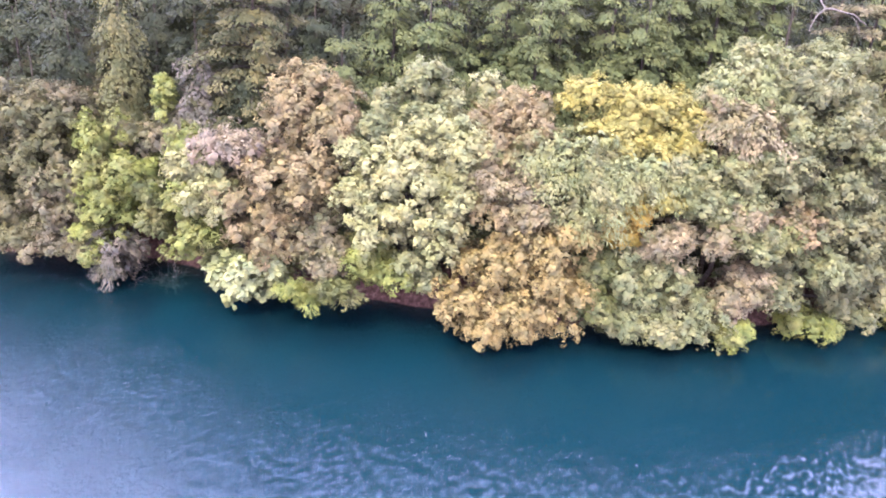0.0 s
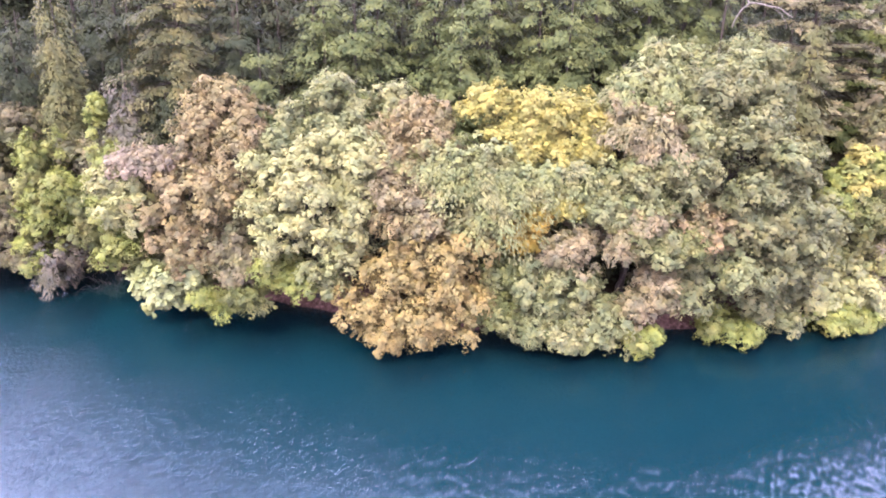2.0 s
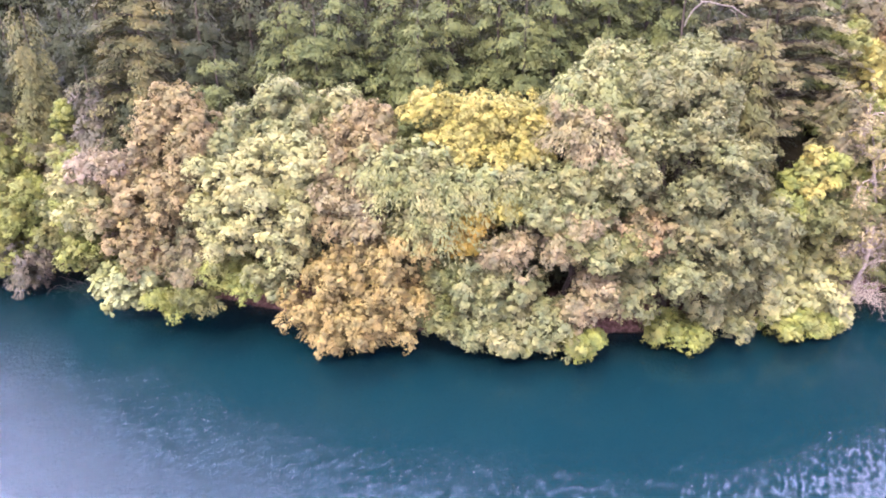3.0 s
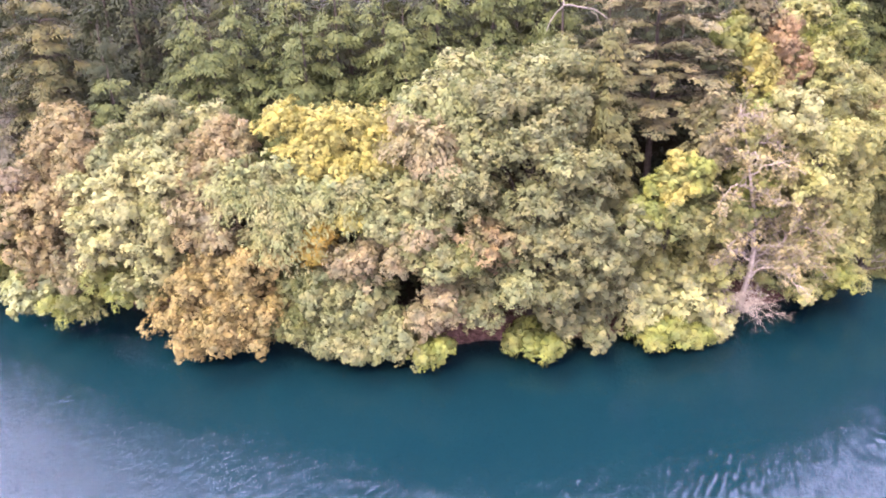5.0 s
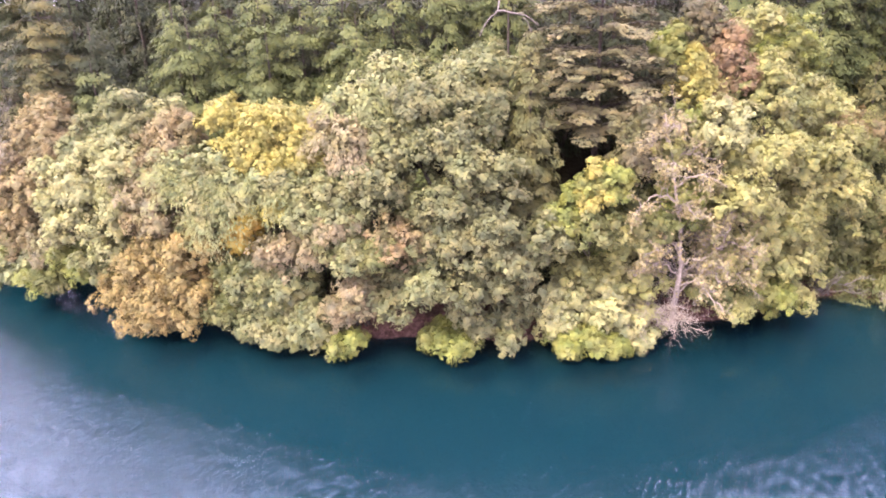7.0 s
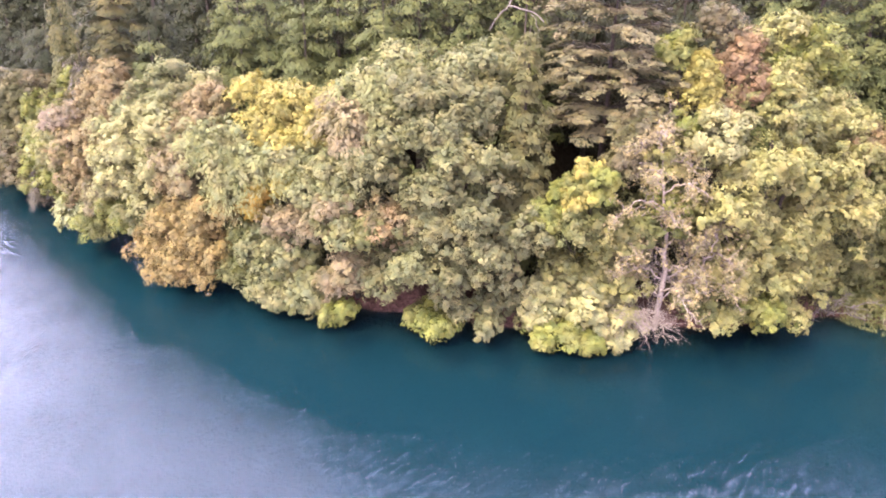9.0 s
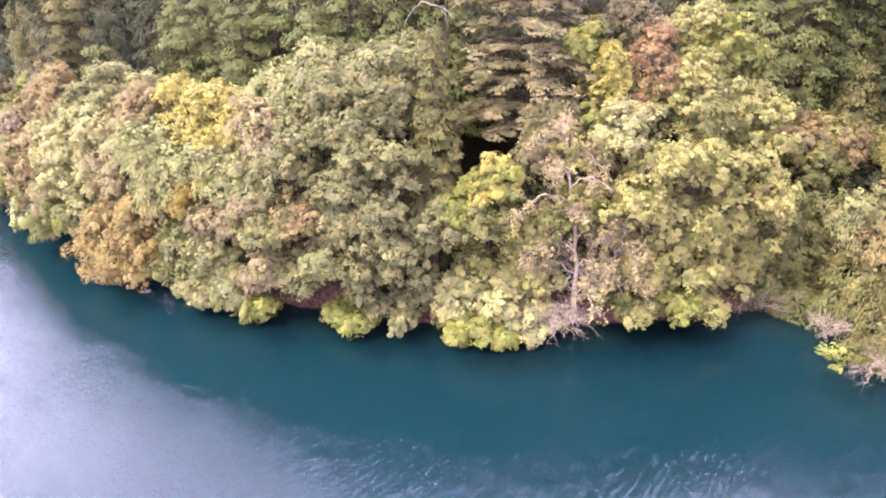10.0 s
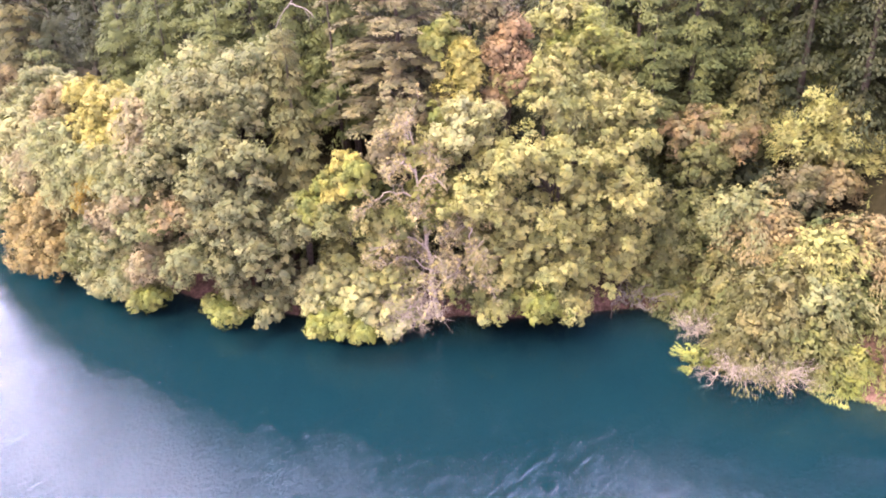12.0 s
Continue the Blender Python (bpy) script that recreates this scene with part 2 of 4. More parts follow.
def grid(xs, ys, height):
    v = [(x, y, height(x, y)) for y in ys for x in xs]
    w = len(xs)
    f = [(j * w + i, j * w + i + 1, (j + 1) * w + i + 1, (j + 1) * w + i) for j in range(len(ys) - 1) for i in range(w - 1)]
    return v, f


gx = np.concatenate([np.linspace(-400, -45, 24), np.linspace(-44, 62, 190), np.linspace(64, 400, 24)])
gy = np.concatenate([np.linspace(-400, 10, 16), np.linspace(12, 24, 10), np.linspace(24.4, 48, 90), np.linspace(49, 80, 26), np.linspace(84, 400, 20)])
tagged(mesh_object("ground", *grid(gx, gy, ground_z), SOIL, smooth=True), "wooded slope of red-brown soil and shade-dark leaf litter running down under the lake", "ground", kind="structure")
wx = np.concatenate([np.linspace(-400, -45, 12), np.linspace(-40, 60, 101), np.linspace(65, 400, 12)])
wy = np.concatenate([np.linspace(-400, -10, 10), np.linspace(-5, 45, 51), np.linspace(50, 200, 8)])
water = tagged(mesh_object("water", *grid(wx, wy, lambda x, y: 0.0), WATER), "teal lake water, calm by the bank and wind-rippled further out", "lake", kind="structure")
# the lee of the wooded bank: ripples grow with the distance from it
chop = water.data.attributes.new("chop", "FLOAT", "POINT")
lee = [float(np.interp(v.co.x, (-14, -4, 6, 24, 34, 60), (0.5, 1.5, 3.5, 4.0, 5.0, 5.0))) for v in water.data.vertices]
off_shore = [shore(v.co.x) - v.co.y - q for v, q in zip(water.data.vertices, lee)]
chop.data.foreach_set("value", [0.07 + (1.0 - 0.45 * min(max(v.co.x, 0) / 25, 1)) * float(np.interp(q, (0, 6.5, 12, 18), (0, 1, 1, 0.6))) for v, q in zip(water.data.vertices, off_shore)])

# ---- leaves, sprays, wood ----
RNG = np.random.default_rng(7)


def unit(a):
    return a / np.maximum(np.linalg.norm(a, axis=-1, keepdims=True), 1e-6)


def blades(base, way, normal, length, width, shade, fold=0.07):
    """Folded pointed leaves, one for each row: corners, triangles and normals."""
    way = unit(way)
    side = unit(np.cross(normal, way))
    up = np.cross(way, side)
    n = len(base)
    length, width = np.broadcast_to(length, n)[:, None], np.broadcast_to(width, n)[:, None]
    mid = base + way * length * 0.5 + up * width * fold
    v = np.stack([base, mid + side * width * 0.5, base + way * length, mid - side * width * 0.5], axis=1).reshape(-1, 3)
    i = np.arange(n, dtype=np.int32)[:, None] * 4
    f = np.concatenate([i + np.array([[0, 2, 1]]), i + np.array([[0, 3, 2]])], axis=1).reshape(-1, 3)
    return v, f, np.repeat(shade, 4, axis=0)


def flecks(base, way, normal, length, width, shade):
    """Small leaves as lopsided points, one for each row: corners, triangles and normals."""
    way = unit(way)
    side = unit(np.cross(normal, way))
    n = len(base)
    length, width = np.broadcast_to(length, n)[:, None], np.broadcast_to(width, n)[:, None]
    v = np.stack([base, base + way * length + side * width * 0.3, base + way * length * 0.5 - side * width * 0.7], axis=1).reshape(-1, 3)
    i = np.arange(n, dtype=np.int32)[:, None] * 3
    return v, i + np.array([[0, 2, 1]], dtype=np.int32), np.repeat(shade, 3, axis=0)


def clumps(centres, axes, radius, count, leaf, flat=0.35, narrow=1.08):
    """Uneven puffs of leaves, as broadleaf boughs carry them at their ends: each of many smaller bunches."""
    n, k = len(centres), max(3, count // 16)
    m = max(2, count // k)
    axes = unit(axes)[:, None]
    r = np.broadcast_to(radius, n)[:, None, None]
    d = unit(RNG.normal(size=(n, k, 3)) * 0.75 + axes * 0.6)
    part_way = d * r * (0.4 + 0.6 * RNG.random((n, k, 1)))
    mid = centres[:, None] + part_way - axes * (flat * (part_way * axes).sum(-1, keepdims=True))
    e = unit(RNG.normal(size=(n, k, m, 3)) * 0.62 + d[:, :, None] * 0.55 + axes[:, None] * 0.35)
    base = mid[:, :, None] + e * (r * 0.33)[:, None] * (0.45 + 0.65 * RNG.random((n, k, m, 1)))
    nor = unit(e * 0.55 + axes[:, None] * 0.45 + np.array([0, 0, 0.4]) + RNG.normal(size=e.shape) * 0.27)
    way = e * 0.35 + RNG.normal(size=e.shape) * 0.6 + np.array([0, 0, -0.22])
    way = way - nor * ((way * nor).sum(-1, keepdims=True) * 0.9)
    q = n * k * m
    size = leaf * (0.65 + 0.7 * RNG.random(q))
    shape = blades if leaf > 0.2 else flecks
    shade = unit(d[:, :, None] * 0.65 + axes[:, None] * 0.3 + e * 0.3 + nor * 0.2)
    return shape(base.reshape(q, 3), way.reshape(q, 3), nor.reshape(q, 3), size, size * narrow * (1.0 if leaf > 0.2 else 1.1), shade.reshape(q, 3))


def fans(bases, ways, ups, size, count, leaf, narrow=0.42, droop=0.35, spread=1.05):
    """Flat sprays, as conifers and feathery shrubs carry them: leaflets spread from one stalk, hanging at the rim."""
    n = len(bases)
    ways = unit(ways)[:, None]
    side = unit(np.cross(np.broadcast_to(ups, (n, 3)), ways[:, 0]))[:, None]
    ups = np.cross(ways, side)
    size = np.broadcast_to(size, n)[:, None, None]
    th = spread * (RNG.random((n, count, 1)) * 2 - 1)
    rho = 0.12 + 0.88 * np.sqrt(RNG.random((n, count, 1)))
    d = np.cos(th) * ways + np.sin(th) * side
    base = bases[:, None] + d * rho * size + ups * RNG.normal(size=(n, count, 1)) * 0.07 * size - np.array([0, 0, 1.0]) * droop * rho ** 2 * size
    base[..., 2] = np.maximum(base[..., 2], 0.12)
    way = d + RNG.normal(size=d.shape) * 0.22 - np.array([0, 0, 1.0]) * droop * 1.3 * rho
    nor = unit(ups + d * 0.3 * rho + RNG.normal(size=d.shape) * 0.25)
    k = n * count
    length = leaf * (0.7 + 0.6 * RNG.random(k))
    shade = unit(np.broadcast_to(ups, d.shape) * 0.8 + d * 0.55 * rho + nor * 0.4)
    return flecks(base.reshape(k, 3), way.reshape(k, 3), nor.reshape(k, 3), length, length * narrow * 1.3, shade.reshape(k, 3))


def join(pieces):
    vs, fs, ns, k = [], [], [], 0
    for v, f, *n in pieces:
        vs.append(v), fs.append(f + k), ns.extend(n)
        k += len(v)
    return (np.concatenate(vs), np.concatenate(fs)) + ((np.concatenate(ns),) if ns else ())


def tube(points, r0, r1, sides=6):
    """A tapered round stem along points: corners and triangles."""
    pts = np.asarray(points, dtype=float)
    n = len(pts)
    way = unit(np.gradient(pts, axis=0))
    e1 = unit(np.cross(way, np.array([0.31, 0.93, 0.17])))
    e2 = np.cross(way, e1)
    r = np.linspace(r0, r1, n)[:, None, None]
    a = np.linspace(0, math.tau, sides, endpoint=False)[None, :, None]
    v = (pts[:, None] + r * (np.cos(a) * e1[:, None] + np.sin(a) * e2[:, None])).reshape(-1, 3)
    f = []
    for j in range(n - 1):
        for i in range(sides):
            p, q = j * sides + i, j * sides + (i + 1) % sides
            f += [(p, q, q + sides), (p, q + sides, p + sides)]
    return v, np.array(f, dtype=np.int32)


def bend(a, b, sag, wiggle=0.0, n=6):
    """Points along a bowed limb from a to b."""
    a, b = np.asarray(a, float), np.asarray(b, float)
    s = np.linspace(0, 1, n)[:, None]
    p = a + (b - a) * s + np.array([0, 0, sag]) * np.sin(s * math.pi)
    if wiggle:
        p[1:-1] += RNG.normal(size=(n - 2, 3)) * wiggle
    return p


def ball(n):
    i = np.arange(n) + 0.5
    z = 1 - 2 * i / n
    a = i * 2.39996
    r = np.sqrt(1 - z * z)
    return np.stack([r * np.cos(a), r * np.sin(a), z], axis=1)


def thing(name, at, label, category, group=""):
    root = new(name)
    root.location = at
    root.empty_display_size = 0.3
    return tagged(root, label, category, group)


def under(root, name, vf, material, label="", smooth=False):
    """A part of a thing, its corners given in the world."""
    return mesh_object(name, np.asarray(vf[0]) - np.array(root.location), vf[1], material, root, label, smooth, vf[2] if len(vf) > 2 else None)


def tree(name, label, category, lobes, leaf_material, base=None, style="clump", leaf=0.08, space=0.84, count=144, tuft=0.52, droop=0.45, stem=0.16, group="", thin=None, others=None):
    """A tree or bush: trunk, a limb to each mass of leaves, and each mass with an uneven outline of tufts or sprays.
    lobes: centre x, y, z, half width, half height; others: material of some masses by number."""
    L = np.array(lobes, dtype=float) * np.array([1, 1, 1, 1.03, 1.03])
    bx, by = base if base else (L[:, 0].mean(), max(L[:, 1].mean() + 0.5, shore(L[:, 0].mean()) + 0.6))
    bz = ground_z(bx, by)
    root = thing(name, (bx, by, bz), label, category, group)
    thin = thin or (1.0 if style == "clump" else 1.5)
    mat = BARK
    top = L[:, 2].max()
    crown = np.array([L[:, 0].mean(), L[:, 1].mean() + 0.2, min(top, bz + 0.62 * (top - bz))])
    pts = bend((bx, by, bz - 0.3), crown, 0.1, 0.06, 8)
    under(root, "trunk", tube(pts, stem, stem * 0.45, 8), mat, smooth=True)
    for j, (x, y, z, r, h) in enumerate(L):
        c = np.array([x, y, z])
        start = pts[int(np.clip(2 + 5 * (z - bz) / max(top - bz, 0.5), 2, 6))]
        limb = [tube(bend(start, c + np.array([0, 0, 0.2 * h]), 0.15 * r, 0.08, 6), stem * 0.5, 0.025, 5)]
        shapes = [(x, y, z, r, h)]
        for _k in range(6 if r > 0.7 else 3):
            q = unit(RNG.normal(size=3) + np.array([0, -0.4, 0.2])) * np.array([r, r, h]) * 0.82
            k = 0.24 + 0.28 * RNG.random()
            shapes.append((*(c + q), r * k, 0.5 * (r + h) * k))
        c3, d = [], []
        for g, (x1, y1, z1, r1, h1) in enumerate(shapes):
            n = max(6, int(4 * math.pi * (r1 * r1 + 2 * r1 * h1) / 3 / space ** 2 * thin))
            w = unit(ball(n) + RNG.normal(size=(n, 3)) * 0.2)
            lump = np.array([0.80 + 1.0 * noise.noise(Vector(q) * 2.3 + Vector((x1 * 3.1, y1 * 1.7, z1 * 2.3))) for q in w])
            d.append(w), c3.append(np.array([x1, y1, z1]) + w * np.array([r1, r1, h1]) * (lump * (0.72 + 0.40 * RNG.random(n)))[:, None])
        c3, d = np.concatenate(c3), np.concatenate(d)
        n = len(c3)
        keep = np.ones(n, dtype=bool)
        for i, (x2, y2, z2, r2, h2) in enumerate(L):
            if i != j:
                keep &= (((c3 - (x2, y2, z2)) / (r2, r2, h2)) ** 2).sum(1) > 0.5
        keep &= (d[:, 2] > -0.85) & (c3[:, 2] > 0.5) & ((d[:, 1] < 0.35) | (RNG.random(n) < 0.3))
        c3, d = c3[keep], d[keep]
        if not len(c3):
            continue
        for q in c3[:: 4]:
            limb.append(tube(bend(c, q, 0.0, 0.05, 4), 0.022, 0.008, 3))
        bough = under(root, "limb", join(limb), mat)
        axes = d * np.array([0.9, 0.9, 0.4]) + np.array([0, 0, 0.8]) + RNG.normal(size=d.shape) * 0.2
        size = np.minimum(tuft * (0.6 + 0.75 * RNG.random(len(c3))), 0.62 * r)
        if style == "clump":
            vf = [clumps(c3, axes, size, count, leaf), clumps(c3 - unit(axes) * 0.09, axes, size * 0.9, max(10, count * 2 // 5), min(0.199, leaf * 1.7))]
        else:
            out = d * np.array([1.1, 0.7, 0.25]) + np.array([0, -0.2, 0.1 - 0.6 * droop]) + RNG.normal(size=d.shape) * 0.38
            up = d * np.array([0.7, 0.7, 0.2]) + np.array([0, -0.3, 1.0]) + RNG.normal(size=d.shape) * 0.12
            vf = [fans(c3 - d * 0.35, out, up, 2.3 * size, count // 2, leaf * 2.3, 0.2, droop, 0.36), clumps(c + (c3 - c) * 0.8, d, size * 0.9, count // 5, leaf * 2)]
        leaves = under(root, "foliage", join(vf), (others or {}).get(j, leaf_material))
        leaves.parent = bough
    return root


def conifer(name, label, x, y, tip, radius, leaf_material, z0=None, step=0.68, arms=11, droop=0.5, leaf=0.165, count=44, lift=0.0, skirt=0.25, group="", pads=5, taper=0.5, pad=0.6, tilt=0.8, wooded=False, even=0.35, back=0.5, hang=0.45):
    """A conifer: straight trunk with whorls of boughs, each carrying flat drooping sprays. tip: height of its top; z0: its lowest bough;
    even: how far a whorl strays from its tier; hang: how steeply the sprays point down; back: share of the boughs kept on the side of the hill, where the wood is crowded and bare."""
    bz = ground_z(x, y)
    tip = max(tip, bz + 3.5)
    root = thing(name, (x, y, bz), label, "conifer tree", group)
    low = max(bz + 0.8, bz + skirt * (tip - bz) if z0 is None else z0)
    h = tip - low
    under(root, "trunk", tube(bend((x, y, bz - 0.3), (x, y, tip - 0.1), 0, 0.03, 9), 0.05 + 0.012 * (tip - bz), 0.02, 8), BARK, smooth=True)
    cs, ws, us, wood = [], [], [], []
    z = low
    while z < tip - 0.1:
        s = (tip - z) / h
        reach = radius * (0.07 + 0.93 * s ** taper)
        k = max(4, int(arms * (0.35 + 0.65 * s)))
        turn = RNG.random() * math.tau
        for i in range(k):
            a = turn + math.tau * i / k + RNG.normal() * 0.2
            if math.sin(a) > 0.35 and RNG.random() > back:
                continue
            r = reach * (0.55 + 0.6 * RNG.random())
            foot = np.array([x, y, z + RNG.normal() * step * even])
            end = foot + np.array([math.cos(a), math.sin(a), lift]) * r + np.array([0, 0, -droop * 0.45 * r])
            wood.append(tube(bend(foot, end, 0.12 * r, 0, 5), 0.035, 0.01, 3))
            m = pads if r > 0.8 else max(2, pads // 2)
            u = 0.16 + 0.8 * (np.arange(m) + RNG.random(m)) / m
            p = foot + (end - foot) * u[:, None] + np.array([0, 0, 0.12 * r]) * np.sin(u * math.pi)[:, None]
            b = a + RNG.normal(size=m) * 0.75 * (1.15 - u)
            cs.append(p + RNG.normal(size=(m, 3)) * 0.05)
            ws.append(np.stack([np.cos(b), np.sin(b), np.full(m, lift - hang) * (0.5 + RNG.random(m))], axis=1))
            us.append(np.stack([np.cos(b) * tilt, np.sin(b) * tilt, np.ones(m)], axis=1) + RNG.normal(size=(m, 3)) * 0.13)
        z += step * (0.75 + 0.5 * RNG.random())
    cs, ws, us = np.concatenate(cs), np.concatenate(ws), np.concatenate(us)
    if wooded:
        tagged(under(root, "branchwork", join(wood), BARK), kind="stuff")
    under(root, "foliage", fans(cs, ws, us, pad * (0.7 + 0.7 * RNG.random(len(cs))), count, leaf, 0.36, droop * 0.8, 0.85), leaf_material)
    return root


def sparse_tree(name, label, line, limbs, reach, bark_material, leaf_material, leaves=2, stem=0.15):
    """A thinning tree: pale crooked trunk along a line, arching limbs forked into fine twigs, and small leaves left at their tips."""
    line = np.asarray(line, float)
    root = thing(name, tuple(line[0]), label, "thin tree")
    u = np.linspace(0, len(line) - 1, 18)
    pts = np.stack([np.interp(u, np.arange(len(line)), line[:, i]) for i in range(3)], axis=1)
    pts[1:] += RNG.normal(size=(17, 3)) * 0.05
    under(root, "trunk", tube(pts, stem, 0.025, 8), bark_material, smooth=True)
    for i in range(limbs):
        s = 0.16 + 0.84 * (i + RNG.random()) / limbs
        foot = pts[int(s * 17)]
        a = 2.39996 * i + RNG.normal() * 0.3
        r = reach * (0.55 + 0.55 * RNG.random()) * (1.1 - 0.5 * s)
        way = np.array([math.cos(a), 0.75 * math.sin(a) - 0.35, 0.0])
        end = foot + way * r + np.array([0, 0, 0.5 * r * (RNG.random() - 0.25)])
        bow = bend(foot, end, 0.28 * r, 0.06, 9)
        bits, tips = [tube(bow, 0.05, 0.014, 5)], [bow[-1]]
        for _k in range(10):
            p = bow[RNG.integers(2, 9)]
            q = p + unit(way + RNG.normal(size=3) * 0.75) * (0.45 + 0.55 * RNG.random())
            side = bend(p, q, 0.04, 0.05, 5)
            bits.append(tube(side, 0.02, 0.009, 3))
            tips.append(q)
            for _j in range(4):
                o = side[RNG.integers(1, 5)]
                t = o + unit(RNG.normal(size=3) + 0.7 * (q - p)) * (0.2 + 0.25 * RNG.random())
                bits.append(tube(bend(o, t, 0, 0.02, 3), 0.010, 0.006, 3))
                tips.append(t)
        bough = under(root, "limb", join(bits), bark_material)
        tips = np.array(tips)
        few = under(root, "foliage", clumps(tips, RNG.normal(size=tips.shape) * 0.6 + np.array([0, -0.3, 0.8]), 0.2, leaves * 7, 0.075, 0.2), leaf_material)
        few.parent = bough
    return root


def twig_bush(name, label, at, radius, height, material, count=40, lean=(0, 0), group="", hang=0.0, thick=0.02):
    """A leafless bush: forked crooked twigs spreading from one stool."""
    x, y = at[0], at[1]
    z = at[2] if len(at) > 2 else ground_z(x, y)
    root = thing(name, (x, y, z), label, "bush", group)
    for _ in range(count):
        a = RNG.random() * math.tau
        r = radius * (0.35 + 0.65 * RNG.random())
        end = np.array([x + math.cos(a) * r + lean[0] * RNG.random(), y + math.sin(a) * r + lean[1] * RNG.random(), z + height * (0.25 + 0.75 * RNG.random()) - hang * r])
        line = bend((x + RNG.normal() * 0.15, y + RNG.normal() * 0.15, z - 0.15), end, 0.12 * height, 0.11 * min(1, radius), 7)
        bits = [tube(line, thick, thick * 0.45, 4)]
        for _k in range(6):
            p = line[RNG.integers(2, 7)]
            q = p + unit(end - line[0] + RNG.normal(size=3) * 0.9 * r) * (0.3 + 0.5 * RNG.random()) * (0.5 + 0.4 * radius)
            side = bend(p, q, 0.05, 0.05, 4)
            bits.append(tube(side, thick * 0.5, thick * 0.25, 3))
            for _j in range(2):
                m = side[RNG.integers(1, 4)]
                bits.append(tube(bend(m, m + unit(RNG.normal(size=3) + (q - p)) * 0.3, 0, 0.02, 3), thick * 0.3, thick * 0.18, 3))
        under(root, "branch", join(bits), material)
    return root

# ---- trees and bushes along the bank ----
tree("broadleaf_tree", "olive-green broadleaf tree with dull mixed foliage on the bank", "broadleaf tree", [(-18.4, 36.5, 7.7, 1.63, 1.63), (-18.1, 36.0, 5.5, 1.79, 1.51), (-19.0, 35.4, 3.4, 1.37, 1.37), (-16.9, 35.8, 6.7, 1.22, 1.22), (-18.7, 34.8, 2.1, 1.37, 0.68),
    (-20.6, 36.4, 5.9, 1.91, 2.19), (-20.7, 35.5, 2.8, 1.65, 1.65)], OLIVE)
tree("shrub", "grey-brown shrub with sparse leaves above the water", "shrub", [(-16.6, 34.8, 3.0, 1.23, 1.23), (-16.8, 35.0, 4.6, 1.09, 0.95), (-17.2, 34.3, 1.9, 1.09, 0.49), (-15.9, 34.1, 1.9, 0.82, 0.55)], GREYBROWN, leaf=0.075, stem=0.07)
tree("broadleaf_tree", "yellow-green broadleaf tree with tufted crown over the bank", "broadleaf tree", [(-14.8, 35.4, 6.8, 1.14, 1.14), (-13.3, 34.7, 5.0, 1.58, 1.15), (-15.4, 34.8, 5.3, 0.81, 0.95), (-14.2, 34.3, 3.7, 1.09, 1.03), (-15.1, 34.1, 2.0, 0.90, 0.88)], LIME, others={2: OLDGOLD})
tree("shrub", "drooping grey-green shrub overhanging the water", "shrub", [(-13.9, 33.7, 1.9, 0.76, 0.98), (-14.1, 33.4, 1.1, 0.65, 0.44)], SILVER, style="spray", stem=0.05)
tree("shrub", "small yellow autumn shrub among dark conifers", "shrub", [(-11.6, 35.3, 9.3, 0.48, 0.64), (-11.6, 35.0, 8.6, 0.54, 0.59)], LIME, stem=0.06)
tree("shrub", "dark green shrub beside the red bank", "shrub", [(-12.0, 32.8, 3.6, 0.69, 0.95), (-12.3, 33.8, 4.6, 0.59, 0.70)], GREEN, stem=0.06)
tree("broadleaf_tree", "olive tree with thin brownish crown", "broadleaf tree", [(-17.5, 37.1, 7.6, 1.25, 1.11), (-16.3, 36.9, 8.0, 1.11, 0.97), (-12.9, 36.0, 6.7, 0.98, 0.98), (-11.4, 35.4, 7.0, 0.97, 0.97)], GREYBROWN)
tree("broadleaf_tree", "yellow-green tree with layered leaves above the waterline", "broadleaf tree", [(-10.2, 32.4, 7.0, 0.71, 0.81), (-9.7, 31.8, 6.2, 1.06, 0.91), (-9.1, 31.4, 5.2, 1.21, 0.83), (-10.0, 31.7, 4.9, 0.89, 0.77), (-9.6, 31.9, 3.3, 1.44, 1.10)], LIME, others={1: CREAM, 2: CREAM})
tree("broadleaf_tree", "pinkish grey tree with faded autumn leaves", "broadleaf tree", [(-8.7, 31.5, 7.3, 1.04, 0.55), (-7.6, 31.3, 7.6, 0.94, 0.55)], LILAC, leaf=0.075)
tree("broadleaf_tree", "tall orange-brown tree in autumn leaf", "broadleaf tree", [(-4.9, 32.5, 10.0, 1.15, 1.02), (-5.5, 31.7, 8.6, 1.26, 1.13), (-3.5, 31.1, 9.1, 0.99, 1.12), (-4.2, 30.6, 7.8, 1.11, 1.04), (-6.2, 31.2, 6.5, 1.47, 1.39),
    (-4.8, 30.4, 5.9, 1.25, 1.25), (-7.4, 31.1, 4.9, 1.32, 1.27), (-6.2, 30.7, 3.6, 1.54, 1.08), (-4.3, 30.1, 3.7, 1.27, 1.22), (-3.7, 29.1, 2.8, 0.87, 0.75)], TAN, others={8: GREYBROWN, 9: GREYBROWN, 7: TAN})
tree("shrub", "bush with large pale green leaves hanging over the lake", "shrub", [(-8.3, 30.9, 2.0, 0.99, 0.62), (-7.0, 30.4, 2.2, 1.03, 0.62), (-7.5, 30.5, 1.3, 0.99, 0.62)], PALE, leaf=0.24, count=32, tuft=0.45, space=0.75, thin=0.9, stem=0.06)
tree("fern_bush", "low bright green bush spread over the water", "shrub", [(-4.9, 29.2, 1.6, 0.81, 0.33), (-3.7, 28.5, 2.0, 0.79, 0.32)], GREEN, style="spray", stem=0.05, droop=0.1, tuft=0.36, others={0: LIME})
